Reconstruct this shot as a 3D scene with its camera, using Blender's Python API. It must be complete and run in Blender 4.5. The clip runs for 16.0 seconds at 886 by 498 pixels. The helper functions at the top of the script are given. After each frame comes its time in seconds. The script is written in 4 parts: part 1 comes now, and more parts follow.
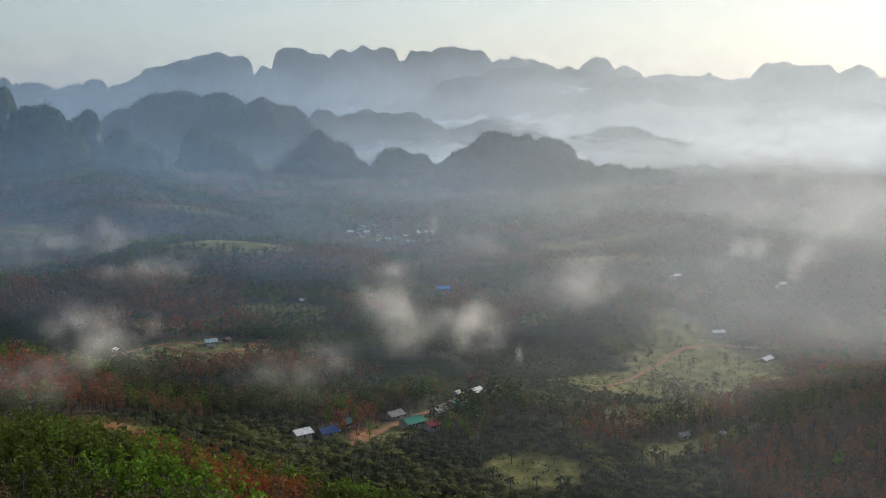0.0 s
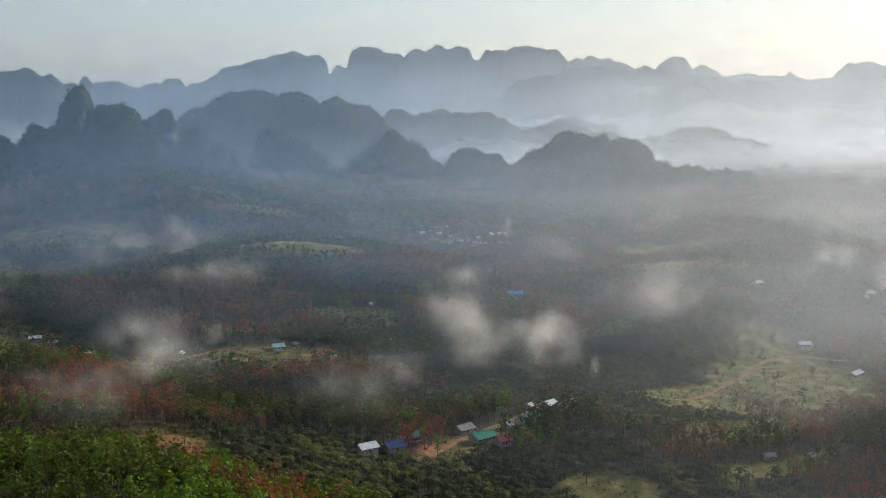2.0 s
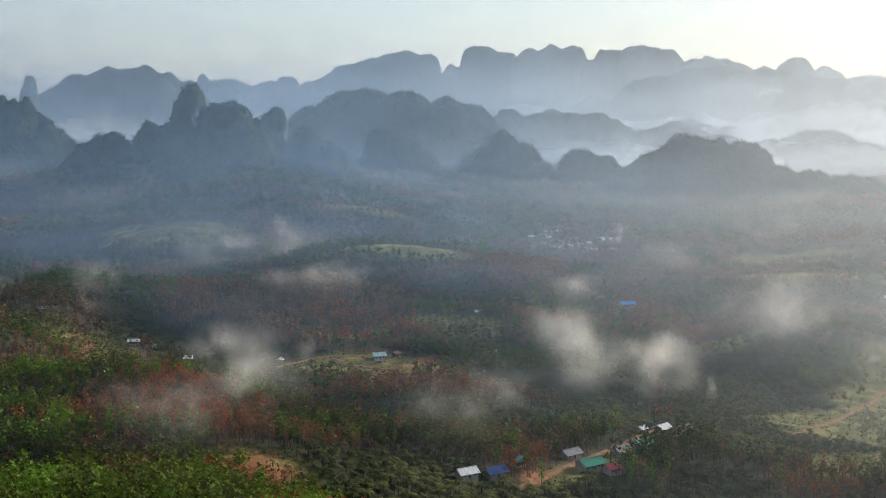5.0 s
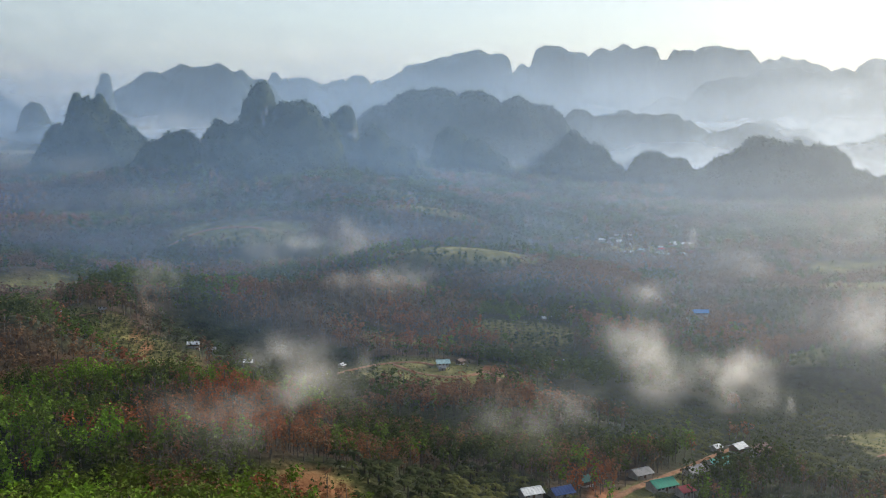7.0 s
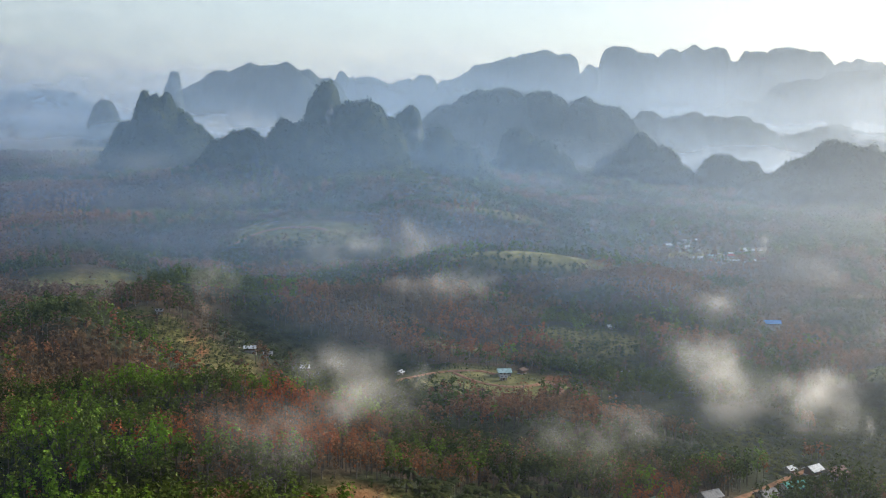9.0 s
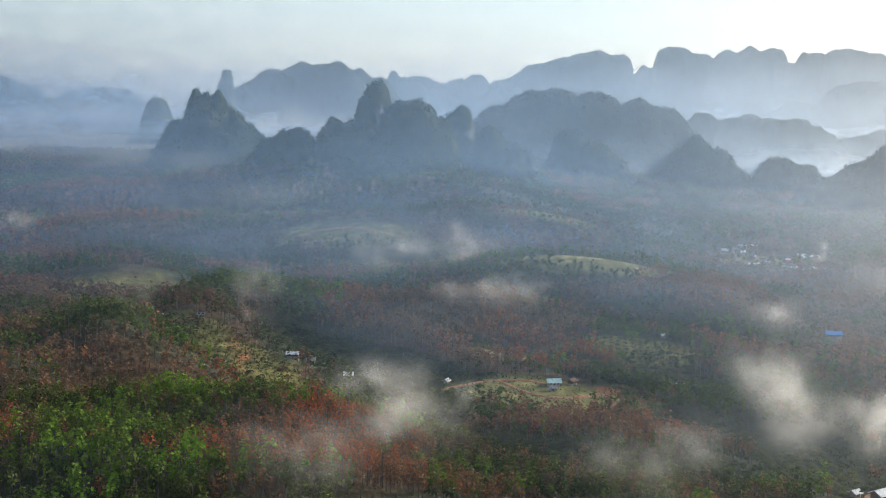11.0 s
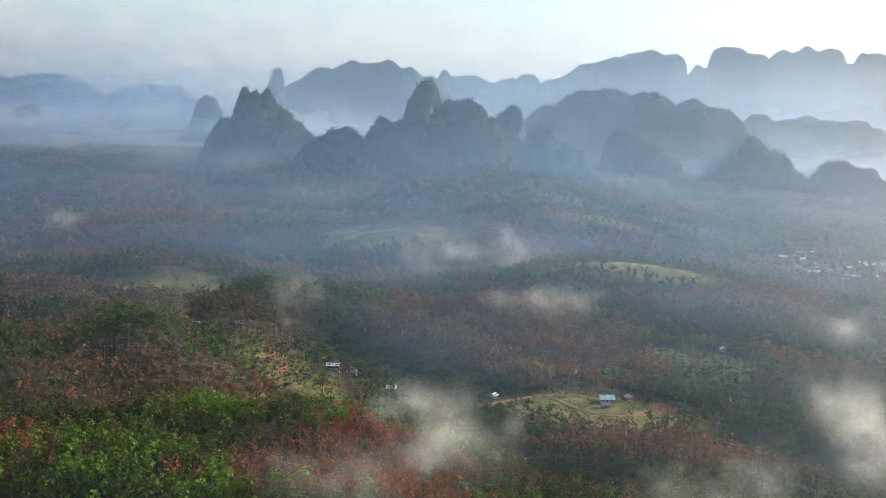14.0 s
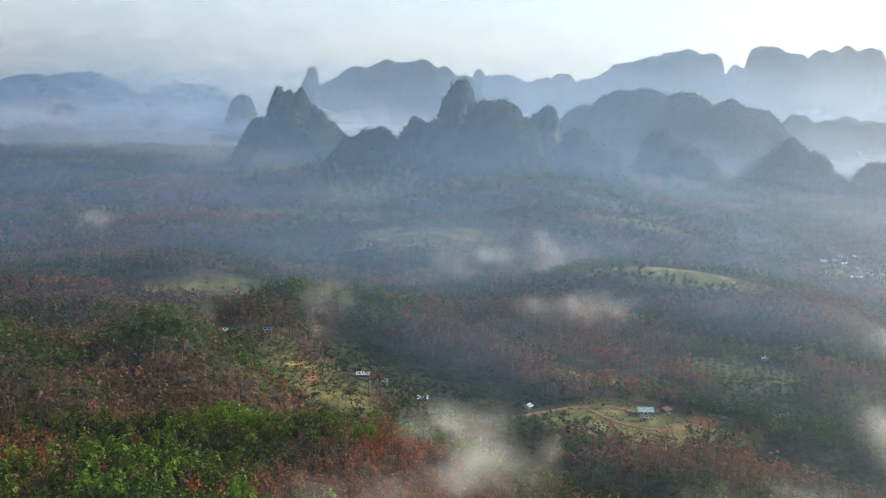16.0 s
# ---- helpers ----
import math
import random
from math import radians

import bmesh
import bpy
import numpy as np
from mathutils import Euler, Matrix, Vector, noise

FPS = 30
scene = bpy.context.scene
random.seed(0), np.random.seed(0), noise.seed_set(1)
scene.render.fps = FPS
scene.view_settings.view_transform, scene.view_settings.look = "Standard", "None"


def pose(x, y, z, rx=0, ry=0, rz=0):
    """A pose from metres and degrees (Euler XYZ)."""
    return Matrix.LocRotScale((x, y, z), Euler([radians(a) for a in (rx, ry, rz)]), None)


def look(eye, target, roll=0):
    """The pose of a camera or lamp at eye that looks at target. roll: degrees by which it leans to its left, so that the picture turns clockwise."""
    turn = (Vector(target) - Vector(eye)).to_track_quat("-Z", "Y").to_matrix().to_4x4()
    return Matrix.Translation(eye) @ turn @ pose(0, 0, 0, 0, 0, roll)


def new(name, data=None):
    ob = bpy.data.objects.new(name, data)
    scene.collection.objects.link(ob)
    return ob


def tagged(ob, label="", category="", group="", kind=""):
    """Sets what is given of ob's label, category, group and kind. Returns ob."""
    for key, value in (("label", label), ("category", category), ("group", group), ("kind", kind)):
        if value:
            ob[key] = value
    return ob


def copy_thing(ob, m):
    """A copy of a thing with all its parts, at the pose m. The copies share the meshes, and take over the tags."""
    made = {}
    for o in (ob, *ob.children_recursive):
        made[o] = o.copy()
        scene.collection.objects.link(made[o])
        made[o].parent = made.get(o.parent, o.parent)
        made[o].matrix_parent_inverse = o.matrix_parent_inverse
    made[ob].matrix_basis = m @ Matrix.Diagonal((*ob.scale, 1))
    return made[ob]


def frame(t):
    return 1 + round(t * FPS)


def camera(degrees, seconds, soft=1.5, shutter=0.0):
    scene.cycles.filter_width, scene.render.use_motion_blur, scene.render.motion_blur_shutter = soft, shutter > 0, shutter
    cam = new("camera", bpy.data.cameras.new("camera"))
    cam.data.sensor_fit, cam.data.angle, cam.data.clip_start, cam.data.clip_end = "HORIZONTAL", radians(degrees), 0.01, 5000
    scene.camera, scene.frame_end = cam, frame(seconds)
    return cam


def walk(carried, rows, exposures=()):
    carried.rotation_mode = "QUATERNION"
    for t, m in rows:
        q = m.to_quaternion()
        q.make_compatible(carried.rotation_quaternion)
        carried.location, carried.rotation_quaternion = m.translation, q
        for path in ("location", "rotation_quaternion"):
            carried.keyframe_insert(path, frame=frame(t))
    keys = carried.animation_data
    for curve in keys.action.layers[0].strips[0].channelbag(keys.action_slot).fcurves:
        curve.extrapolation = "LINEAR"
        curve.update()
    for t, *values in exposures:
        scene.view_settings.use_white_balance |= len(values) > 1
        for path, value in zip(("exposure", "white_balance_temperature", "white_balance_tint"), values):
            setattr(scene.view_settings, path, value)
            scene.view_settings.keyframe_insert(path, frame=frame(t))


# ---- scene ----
cam = camera(41.0, 16.0, soft=1.1)
EYE = 175.0  # metres of the drone over the valley floor
# seconds, x, y, z from the first eye, yaw, pitch, roll
ROWS = [
    (0.0, -0.01, 0.01, 0.02, -9.165, -7.616, 1.054),
    (0.5, 0.77, 5.15, 0.03, -8.476, -7.610, 1.029),
    (1.0, 1.47, 10.35, 0.07, -7.453, -7.596, 1.004),
    (1.5, 2.41, 15.30, 0.18, -6.480, -7.587, 0.976),
    (2.0, 3.08, 20.29, 0.27, -5.587, -7.583, 0.947),
    (2.5, 3.67, 24.82, 0.35, -4.693, -7.577, 0.900),
    (3.0, 4.08, 29.30, 0.58, -3.799, -7.575, 0.848),
    (3.5, 4.53, 33.61, 0.85, -2.914, -7.570, 0.774),
    (4.0, 4.94, 37.94, 1.17, -2.024, -7.565, 0.704),
    (6.5, 6.74, 60.66, 1.69, 2.405, -7.556, 0.271),
    (7.0, 6.73, 65.14, 1.82, 3.190, -7.559, 0.179),
    (7.5, 6.78, 69.46, 1.92, 3.987, -7.565, 0.081),
    (8.0, 6.79, 73.45, 2.13, 4.791, -7.569, -0.023),
    (8.5, 6.67, 77.47, 2.31, 5.594, -7.568, -0.131),
    (9.0, 6.50, 81.75, 2.36, 6.390, -7.566, -0.235),
    (9.5, 6.02, 86.24, 2.47, 7.111, -7.571, -0.333),
    (10.0, 5.88, 90.79, 2.46, 7.780, -7.581, -0.430),
    (12.5, 2.95, 112.35, 2.90, 10.151, -7.622, -0.794),
    (13.0, 2.37, 116.70, 2.97, 10.534, -7.643, -0.845),
    (13.5, 1.84, 120.96, 3.12, 10.936, -7.652, -0.873),
    (14.0, 1.30, 125.40, 3.21, 11.331, -7.667, -0.889),
    (14.5, 0.40, 129.47, 3.47, 11.731, -7.685, -0.918),
    (15.0, -0.44, 133.14, 3.89, 12.139, -7.712, -0.960),
    (15.5, -1.24, 136.66, 4.24, 12.576, -7.730, -0.999),
    (16.0, -1.89, 140.26, 4.48, 12.986, -7.748, -1.022),
]
EXPOSURES = [(0.0, -0.4), (4.0, -0.17), (8.0, 0.14), (12.5, 0.32), (16.0, 0.4)]
walk(cam, [(t, pose(x, y, EYE + z, 90 + pitch, roll, yaw)) for t, x, y, z, yaw, pitch, roll in ROWS], EXPOSURES)

# ---- light ----
SUN_AZ, SUN_EL = 57.0, 20.0  # degrees right of +y, degrees up
world = bpy.data.worlds.new("sky")
scene.world = world
world.use_nodes = True
wn = world.node_tree.nodes
sky = wn.new("ShaderNodeTexSky")
sky.sky_type = "NISHITA"
sky.sun_disc = False
sky.sun_elevation, sky.sun_rotation = radians(SUN_EL), radians(SUN_AZ)
sky.air_density, sky.dust_density, sky.ozone_density = 1.0, 0.9, 2.2
wn["Background"].inputs[1].default_value = 0.172
pale = wn.new("ShaderNodeHueSaturation")
pale.inputs["Saturation"].default_value = 0.72
world.node_tree.links.new(sky.outputs[0], pale.inputs["Color"])
veil = wn.new("ShaderNodeMix")  # thin high haze evens the sky out
veil.data_type = "RGBA"
veil.inputs[0].default_value, veil.inputs[7].default_value = 0.22, (3.9, 4.1, 4.3, 1)
world.node_tree.links.new(pale.outputs[0], veil.inputs[6])
world.node_tree.links.new(veil.outputs[2], wn["Background"].inputs[0])
sun = new("sun", bpy.data.lights.new("sun", "SUN"))
sun.data.energy, sun.data.angle, sun.data.color = 4.8, radians(6.0), (1.0, 0.92, 0.79)
sa, se = radians(SUN_AZ), radians(SUN_EL)
sun.matrix_world = look((300, 0, 900), (300 - math.sin(sa) * math.cos(se), -math.cos(sa) * math.cos(se), 900 - math.sin(se)))
scene.cycles.transparent_max_bounces = 160
scene.cycles.max_bounces = 3

# ---- number helpers ----
LATTICE = np.random.default_rng(3).random((256, 256))


def value_noise(x, y):
    xi, yi = np.floor(x).astype(int), np.floor(y).astype(int)
    u, v = x - xi, y - yi
    u, v = u * u * (3 - 2 * u), v * v * (3 - 2 * v)
    a, b = LATTICE[xi % 256, yi % 256], LATTICE[(xi + 1) % 256, yi % 256]
    c, d = LATTICE[xi % 256, (yi + 1) % 256], LATTICE[(xi + 1) % 256, (yi + 1) % 256]
    return (a * (1 - u) + b * u) * (1 - v) + (c * (1 - u) + d * u) * v


def fbm(x, y, size, octaves=4, shift=0.0):
    """Noise from -1 to 1 with features of that many metres."""
    total, amp, norm = 0.0, 1.0, 0.0
    for k in range(octaves):
        total = total + amp * value_noise(x / size + shift + 17.3 * k, y / size + 2 * shift + 9.1 * k)
        norm += amp
        amp, size = amp * 0.5, size * 0.5
    return total / norm * 2 - 1


def smooth(a, b, v):
    s = np.clip((v - a) / (b - a), 0, 1)
    return s * s * (3 - 2 * s)


def fast_mesh(name, verts, faces, smooth_shade=False):
    """A mesh from arrays: verts (n, 3), faces (m, 3 or 4)."""
    me = bpy.data.meshes.new(name)
    n, (m, k) = len(verts), faces.shape
    me.vertices.add(n)
    me.vertices.foreach_set("co", np.ascontiguousarray(verts, dtype=np.float32).ravel())
    me.loops.add(m * k)
    me.loops.foreach_set("vertex_index", np.ascontiguousarray(faces, dtype=np.int32).ravel())
    me.polygons.add(m)
    me.polygons.foreach_set("loop_start", np.arange(0, m * k, k, dtype=np.int32))
    me.polygons.foreach_set("use_smooth", np.full(m, smooth_shade))
    me.update(calc_edges=True)
    return me


def point_value(me, name, values):
    at = me.attributes.new(name, "FLOAT", "POINT")
    at.data.foreach_set("value", np.ascontiguousarray(values, dtype=np.float32))


# ---- materials ----
def material(name, rough=0.9):
    m = bpy.data.materials.new(name)
    m.use_nodes = True
    b = m.node_tree.nodes["Principled BSDF"]
    b.inputs["Roughness"].default_value = rough
    b.inputs["Specular IOR Level"].default_value = 0.25
    return m, m.node_tree.nodes, m.node_tree.links, b


def add_node(nodes, kind, **inputs):
    n = nodes.new(kind)
    for key, value in inputs.items():
        n.inputs[key.replace("_", " ")].default_value = value
    return n


def ramp(nodes, links, source, stops):
    r = nodes.new("ShaderNodeValToRGB")
    while len(r.color_ramp.elements) < len(stops):
        r.color_ramp.elements.new(0.5)
    for e, (p, c) in zip(r.color_ramp.elements, stops):
        e.position, e.color = p, (*c, 1) if len(c) == 3 else c
    links.new(source, r.inputs[0])
    return r.outputs[0]


def mixed(nodes, links, fac, a, b, blend="MIX"):
    m = nodes.new("ShaderNodeMix")
    m.data_type, m.blend_type = "RGBA", blend
    for sock, v in ((m.inputs[0], fac), (m.inputs[6], a), (m.inputs[7], b)):
        if isinstance(v, (int, float)):
            sock.default_value = v
        elif isinstance(v, tuple):
            sock.default_value = (*v, 1)
        else:
            links.new(v, sock)
    return m.outputs[2]


def calc(nodes, links, op, a, b=0.0, clamp=False):
    m = nodes.new("ShaderNodeMath")
    m.operation, m.use_clamp = op, clamp
    for sock, v in zip(m.inputs, (a, b)):
        if isinstance(v, (int, float)):
            sock.default_value = v
        else:
            links.new(v, sock)
    return m.outputs[0]


def noise_at(nodes, links, scale, detail=4.0, rough=0.55, stretch=None):
    g = nodes.new("ShaderNodeNewGeometry")
    src = g.outputs["Position"]
    if stretch:
        mp = nodes.new("ShaderNodeMapping")
        mp.inputs["Scale"].default_value = stretch
        links.new(src, mp.inputs[0])
        src = mp.outputs[0]
    n = add_node(nodes, "ShaderNodeTexNoise", Scale=scale, Detail=detail, Roughness=rough)
    links.new(src, n.inputs["Vector"])
    return n.outputs[0]


def attribute(nodes, name):
    a = nodes.new("ShaderNodeAttribute")
    a.attribute_name = name
    return a.outputs["Fac"]


def leaf_material(name, stops, through_share=0.3):
    """Leaves: colour runs over the tint that each tree and leaf carries; some light comes through."""
    m, n, l, b = material(name, 0.85)
    b.inputs["Specular IOR Level"].default_value = 0.12
    col = ramp(n, l, attribute(n, "tint"), stops)
    l.new(col, b.inputs["Base Color"])
    tr = n.new("ShaderNodeBsdfTranslucent")
    l.new(col, tr.inputs[0])
    mx = n.new("ShaderNodeMixShader")
    mx.inputs[0].default_value = through_share
    l.new(b.outputs[0], mx.inputs[1])
    l.new(tr.outputs[0], mx.inputs[2])
    l.new(mx.outputs[0], n["Material Output"].inputs[0])
    return m


LEAF = {
    "rubber": leaf_material("rubber_leaves", [(0.0, (0.045, 0.06, 0.016)), (0.35, (0.08, 0.1, 0.022)), (0.65, (0.1, 0.14, 0.022)), (1.0, (0.145, 0.25, 0.024))], 0.28),
    "bare": leaf_material("withered_leaves", [(0.0, (0.085, 0.065, 0.036)), (0.35, (0.17, 0.105, 0.055)), (0.7, (0.24, 0.11, 0.05)), (1.0, (0.3, 0.09, 0.032))], 0.3),
    "palm": leaf_material("palm_fronds", [(0.0, (0.03, 0.04, 0.014)), (0.5, (0.06, 0.07, 0.022)), (1.0, (0.13, 0.13, 0.036))], 0.25),
    "jungle": leaf_material("jungle_leaves", [(0.0, (0.02, 0.036, 0.014)), (0.5, (0.045, 0.068, 0.023)), (1.0, (0.085, 0.11, 0.032))], 0.3),
}


def bark_material():
    m, n, l, b = material("bark", 0.95)
    l.new(ramp(n, l, noise_at(n, l, 1.5, 5), [(0.3, (0.07, 0.06, 0.05)), (0.7, (0.17, 0.15, 0.12))]), b.inputs["Base Color"])
    return m


BARK = bark_material()


def ground_material():
    m, n, l, b = material("ground_cover", 1.0)
    big, small = noise_at(n, l, 0.008, 5), noise_at(n, l, 0.12, 6, 0.65)
    wood = ramp(n, l, small, [(0.3, (0.022, 0.028, 0.012)), (0.55, (0.04, 0.046, 0.018)), (0.8, (0.075, 0.075, 0.03))])
    red = ramp(n, l, small, [(0.3, (0.05, 0.032, 0.02)), (0.7, (0.11, 0.062, 0.035))])
    wood = mixed(n, l, attribute(n, "dry"), wood, mixed(n, l, ramp(n, l, big, [(0.4, (0, 0, 0)), (0.6, (1, 1, 1))]), red, (0.075, 0.058, 0.03)))
    grass = ramp(n, l, small, [(0.25, (0.065, 0.075, 0.021)), (0.5, (0.15, 0.14, 0.042)), (0.75, (0.33, 0.28, 0.1))])
    col = mixed(n, l, attribute(n, "field"), wood, grass)
    soil = ramp(n, l, small, [(0.3, (0.2, 0.075, 0.03)), (0.7, (0.4, 0.18, 0.085))])
    col = mixed(n, l, attribute(n, "soil"), col, soil)
    l.new(col, b.inputs["Base Color"])
    bump = add_node(n, "ShaderNodeBump", Strength=0.8, Distance=1.5)
    l.new(noise_at(n, l, 0.35, 4), bump.inputs["Height"])
    l.new(bump.outputs[0], b.inputs["Normal"])
    return m


GROUND = ground_material()


def karst_material(bare):
    """Limestone on what is steep, scrub on the rest; bare: how much rock shows."""
    m, n, l, b = material("karst_rock", 1.0)
    streak = noise_at(n, l, 0.06, 6, 0.6, (1, 1, 0.25))
    rock = ramp(n, l, streak, [(0.3, (0.06, 0.06, 0.055)), (0.5, (0.12, 0.115, 0.1)), (0.7, (0.27, 0.25, 0.21))])
    scrub = ramp(n, l, noise_at(n, l, 0.09, 6, 0.7), [(0.3, (0.014, 0.024, 0.013)), (0.55, (0.032, 0.046, 0.018)), (0.8, (0.08, 0.085, 0.032))])
    g = n.new("ShaderNodeNewGeometry")
    sep = n.new("ShaderNodeSeparateXYZ")
    l.new(g.outputs["Normal"], sep.inputs[0])
    steep = calc(n, l, "SUBTRACT", calc(n, l, "MULTIPLY", noise_at(n, l, 0.03, 5, 0.6), 0.95), sep.outputs[2])
    fac = ramp(n, l, steep, [(0.2 + (1 - bare) * 0.3, (0, 0, 0)), (0.3 + (1 - bare) * 0.3, (1, 1, 1))])
    l.new(mixed(n, l, fac, scrub, rock), b.inputs["Base Color"])
    bump = add_node(n, "ShaderNodeBump", Strength=1.0, Distance=6.0)
    l.new(noise_at(n, l, 0.07, 6, 0.65), bump.inputs["Height"])
    l.new(bump.outputs[0], b.inputs["Normal"])
    return m


KARST_ROCK, FAR_ROCK = karst_material(0.52), karst_material(0.0)


def mist_shader(n, l, alpha, colour):
    d, t = n.new("ShaderNodeBsdfDiffuse"), n.new("ShaderNodeBsdfTranslucent")
    for s in (d, t):
        if isinstance(colour, tuple):
            s.inputs[0].default_value = (*colour, 1)
        else:
            l.new(colour, s.inputs[0])
    both, clear, out = n.new("ShaderNodeMixShader"), n.new("ShaderNodeBsdfTransparent"), n.new("ShaderNodeMixShader")
    both.inputs[0].default_value = 0.75
    l.new(d.outputs[0], both.inputs[1])
    l.new(t.outputs[0], both.inputs[2])
    l.new(alpha, out.inputs[0])
    l.new(clear.outputs[0], out.inputs[1])
    l.new(both.outputs[0], out.inputs[2])
    l.new(out.outputs[0], n["Material Output"].inputs[0])


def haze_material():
    """See-through tint standing in for air haze; each sheet carries its own density."""
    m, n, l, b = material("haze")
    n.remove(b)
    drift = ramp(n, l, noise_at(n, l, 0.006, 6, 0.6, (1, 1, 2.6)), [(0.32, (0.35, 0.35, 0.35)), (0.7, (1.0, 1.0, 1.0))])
    # blue to white tint paints in the sun's whitening of the haze
    mist_shader(n, l, calc(n, l, "MULTIPLY", calc(n, l, "MULTIPLY", attribute(n, "dense"), drift), 1.5), mixed(n, l, attribute(n, "sun_white"), (0.42, 0.66, 1.0), (0.8, 0.87, 0.95)))
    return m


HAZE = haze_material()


def puff_material(grain):
    m, n, l, b = material("mist_puff")
    n.remove(b)
    uv = n.new("ShaderNodeTexCoord")
    dist = n.new("ShaderNodeVectorMath")
    dist.operation = "DISTANCE"
    l.new(uv.outputs["UV"], dist.inputs[0])
    dist.inputs[1].default_value = (0.5, 0.5, 0)
    soft = ramp(n, l, dist.outputs["Value"], [(0.0, (0.9, 0.9, 0.9)), (0.16, (0.66, 0.66, 0.66)), (0.33, (0.2, 0.2, 0.2)), (0.5, (0, 0, 0))])
    cloud = ramp(n, l, noise_at(n, l, grain, 7, 0.66), [(0.4, (0, 0, 0)), (0.62, (1, 1, 1))])
    a = calc(n, l, "MULTIPLY", calc(n, l, "MULTIPLY", soft, cloud), attribute(n, "dense"))
    mist_shader(n, l, a, (1.0, 0.95, 0.88))
    return m


PUFF, BANK = puff_material(0.085), puff_material(0.012)

# ---- the lie of the land ----
# hills: x, y, spread across, spread along, turn, height over the valley
HILLS = [
    (-72, 250, 82, 62, 0, 62), (-140, 420, 100, 46, 8, 32), (-270, 512, 53, 46, 15, 46),
    (-206, 718, 31, 28, 0, 16), (-200, 643, 28, 28, 0, 37), 
    (56, 872, 50, 36, 0, 31), (-28, 968, 75, 38, 0, 33), (222, 705, 54, 30, 0, 23),
    (-215, 1145, 125, 46, 5, 30), (252, 1175, 85, 50, 0, 25), (700, 1600, 160, 60, -18, 26),
    (-600, 1430, 110, 50, 10, 26), (-420, 1560, 120, 40, 0, 22), (-225, 1430, 90, 40, 0, 20),
    (285, 430, 64, 52, 0, 30), (-350, 730, 60, 32, 0, 8), (-138, 732, 52, 24, 0, 15), (-232, 597, 34, 20, -12, 27), (-27, 652, 44, 28, 0, 6),
    (-352, 885, 48, 28, 12, 21), (150, 1000, 90, 40, 0, 14), (-90, 1420, 120, 40, 0, 18),
    (430, 1350, 130, 50, 0, 18), (10, 560, 45, 26, 0, 11), (62, 468, 85, 52, 25, 10),
    (300, 590, 50, 60, 0, 2), (-70, 1209, 85, 38, 0, 39), (-325, 1275, 80, 36, 0, 14),
    (-48, 390, 40, 22, 0, 16), (-470, 1180, 90, 44, 15, 22), (-730, 1300, 90, 50, 0, 20),
    (470, 950, 110, 50, 0, 14), (-213, 1500, 60, 36, 0, 14), (-392, 1500, 70, 36, 0, 16),
    (318, 1000, 60, 36, 0, 9), (18, 766, 40, 22, 0, 10),
]
# ridges: how steeply the flanks fall, then places along the crest with its height
RIDGES = [
    (0.5, [(-95, 335, 75), (-65, 322, 78), (-43, 302, 80), (-24, 288, 78), (-12, 290, 70)]),
    (0.5, [(-240, 470, 60), (-190, 470, 67), (-142, 468, 72), (-105, 466, 74), (-85, 464, 70), (-58, 466, 58)]),
    (0.62, [(-275, 565, 68), (-232, 553, 75), (-206, 552, 82), (-188, 536, 70), (-172, 516, 54)]),
    (0.6, [(-262, 505, 72), (-237, 500, 80), (-223, 497, 79), (-206, 482, 66)]),
    (0.55, [(-212, 622, 67), (-190, 622, 72), (-165, 614, 61), (-145, 607, 49), (-124, 600, 37)]),
    (0.6, [(-262, 720, 50), (-243, 720, 59), (-214, 722, 69), (-189, 722, 67), (-139, 735, 61), (-116, 755, 58), (-98, 775, 56), (-65, 795, 52), (-30, 812, 46), (5, 820, 36)]),
    (0.45, [(-440, 800, 47), (-389, 800, 50), (-355, 800, 46), (-290, 795, 40)]),
    (0.5, [(-470, 950, 34), (-383, 950, 50), (-338, 950, 47), (-300, 950, 38)]),
    (0.4, [(-684, 1200, 32), (-560, 1195, 39), (-441, 1200, 45), (-390, 1200, 38)]),
    (0.35, [(321, 1150, 22), (373, 1150, 34), (420, 1150, 35), (474, 1150, 25), (520, 1150, 8)]),
    (0.4, [(385, 850, 16), (435, 850, 30), (475, 850, 31)]),
    (0.4, [(145, 900, 16), (193, 900, 30), (219, 900, 32), (258, 900, 21)]),
    (0.4, [(-88, 682, 28), (-46, 690, 35), (-16, 696, 34)]),
    (0.5, [(-55, 585, 32), (-24, 580, 36), (0, 575, 37), (20, 568, 36), (38, 556, 30)]),
]


def ridge_height(x, y, slope, line):
    """A rounded crest along a line, falling away on both sides."""
    best = np.full(np.shape(x), -99.0)
    for (ax, ay, az), (bx, by, bz) in zip(line, line[1:]):
        dx, dy = bx - ax, by - ay
        k = np.clip(((x - ax) * dx + (y - ay) * dy) / (dx * dx + dy * dy), 0, 1)
        d = np.hypot(x - ax - k * dx, y - ay - k * dy)
        best = np.maximum(best, az + k * (bz - az) - slope * (np.sqrt(d * d + 144) - 12))
    return best


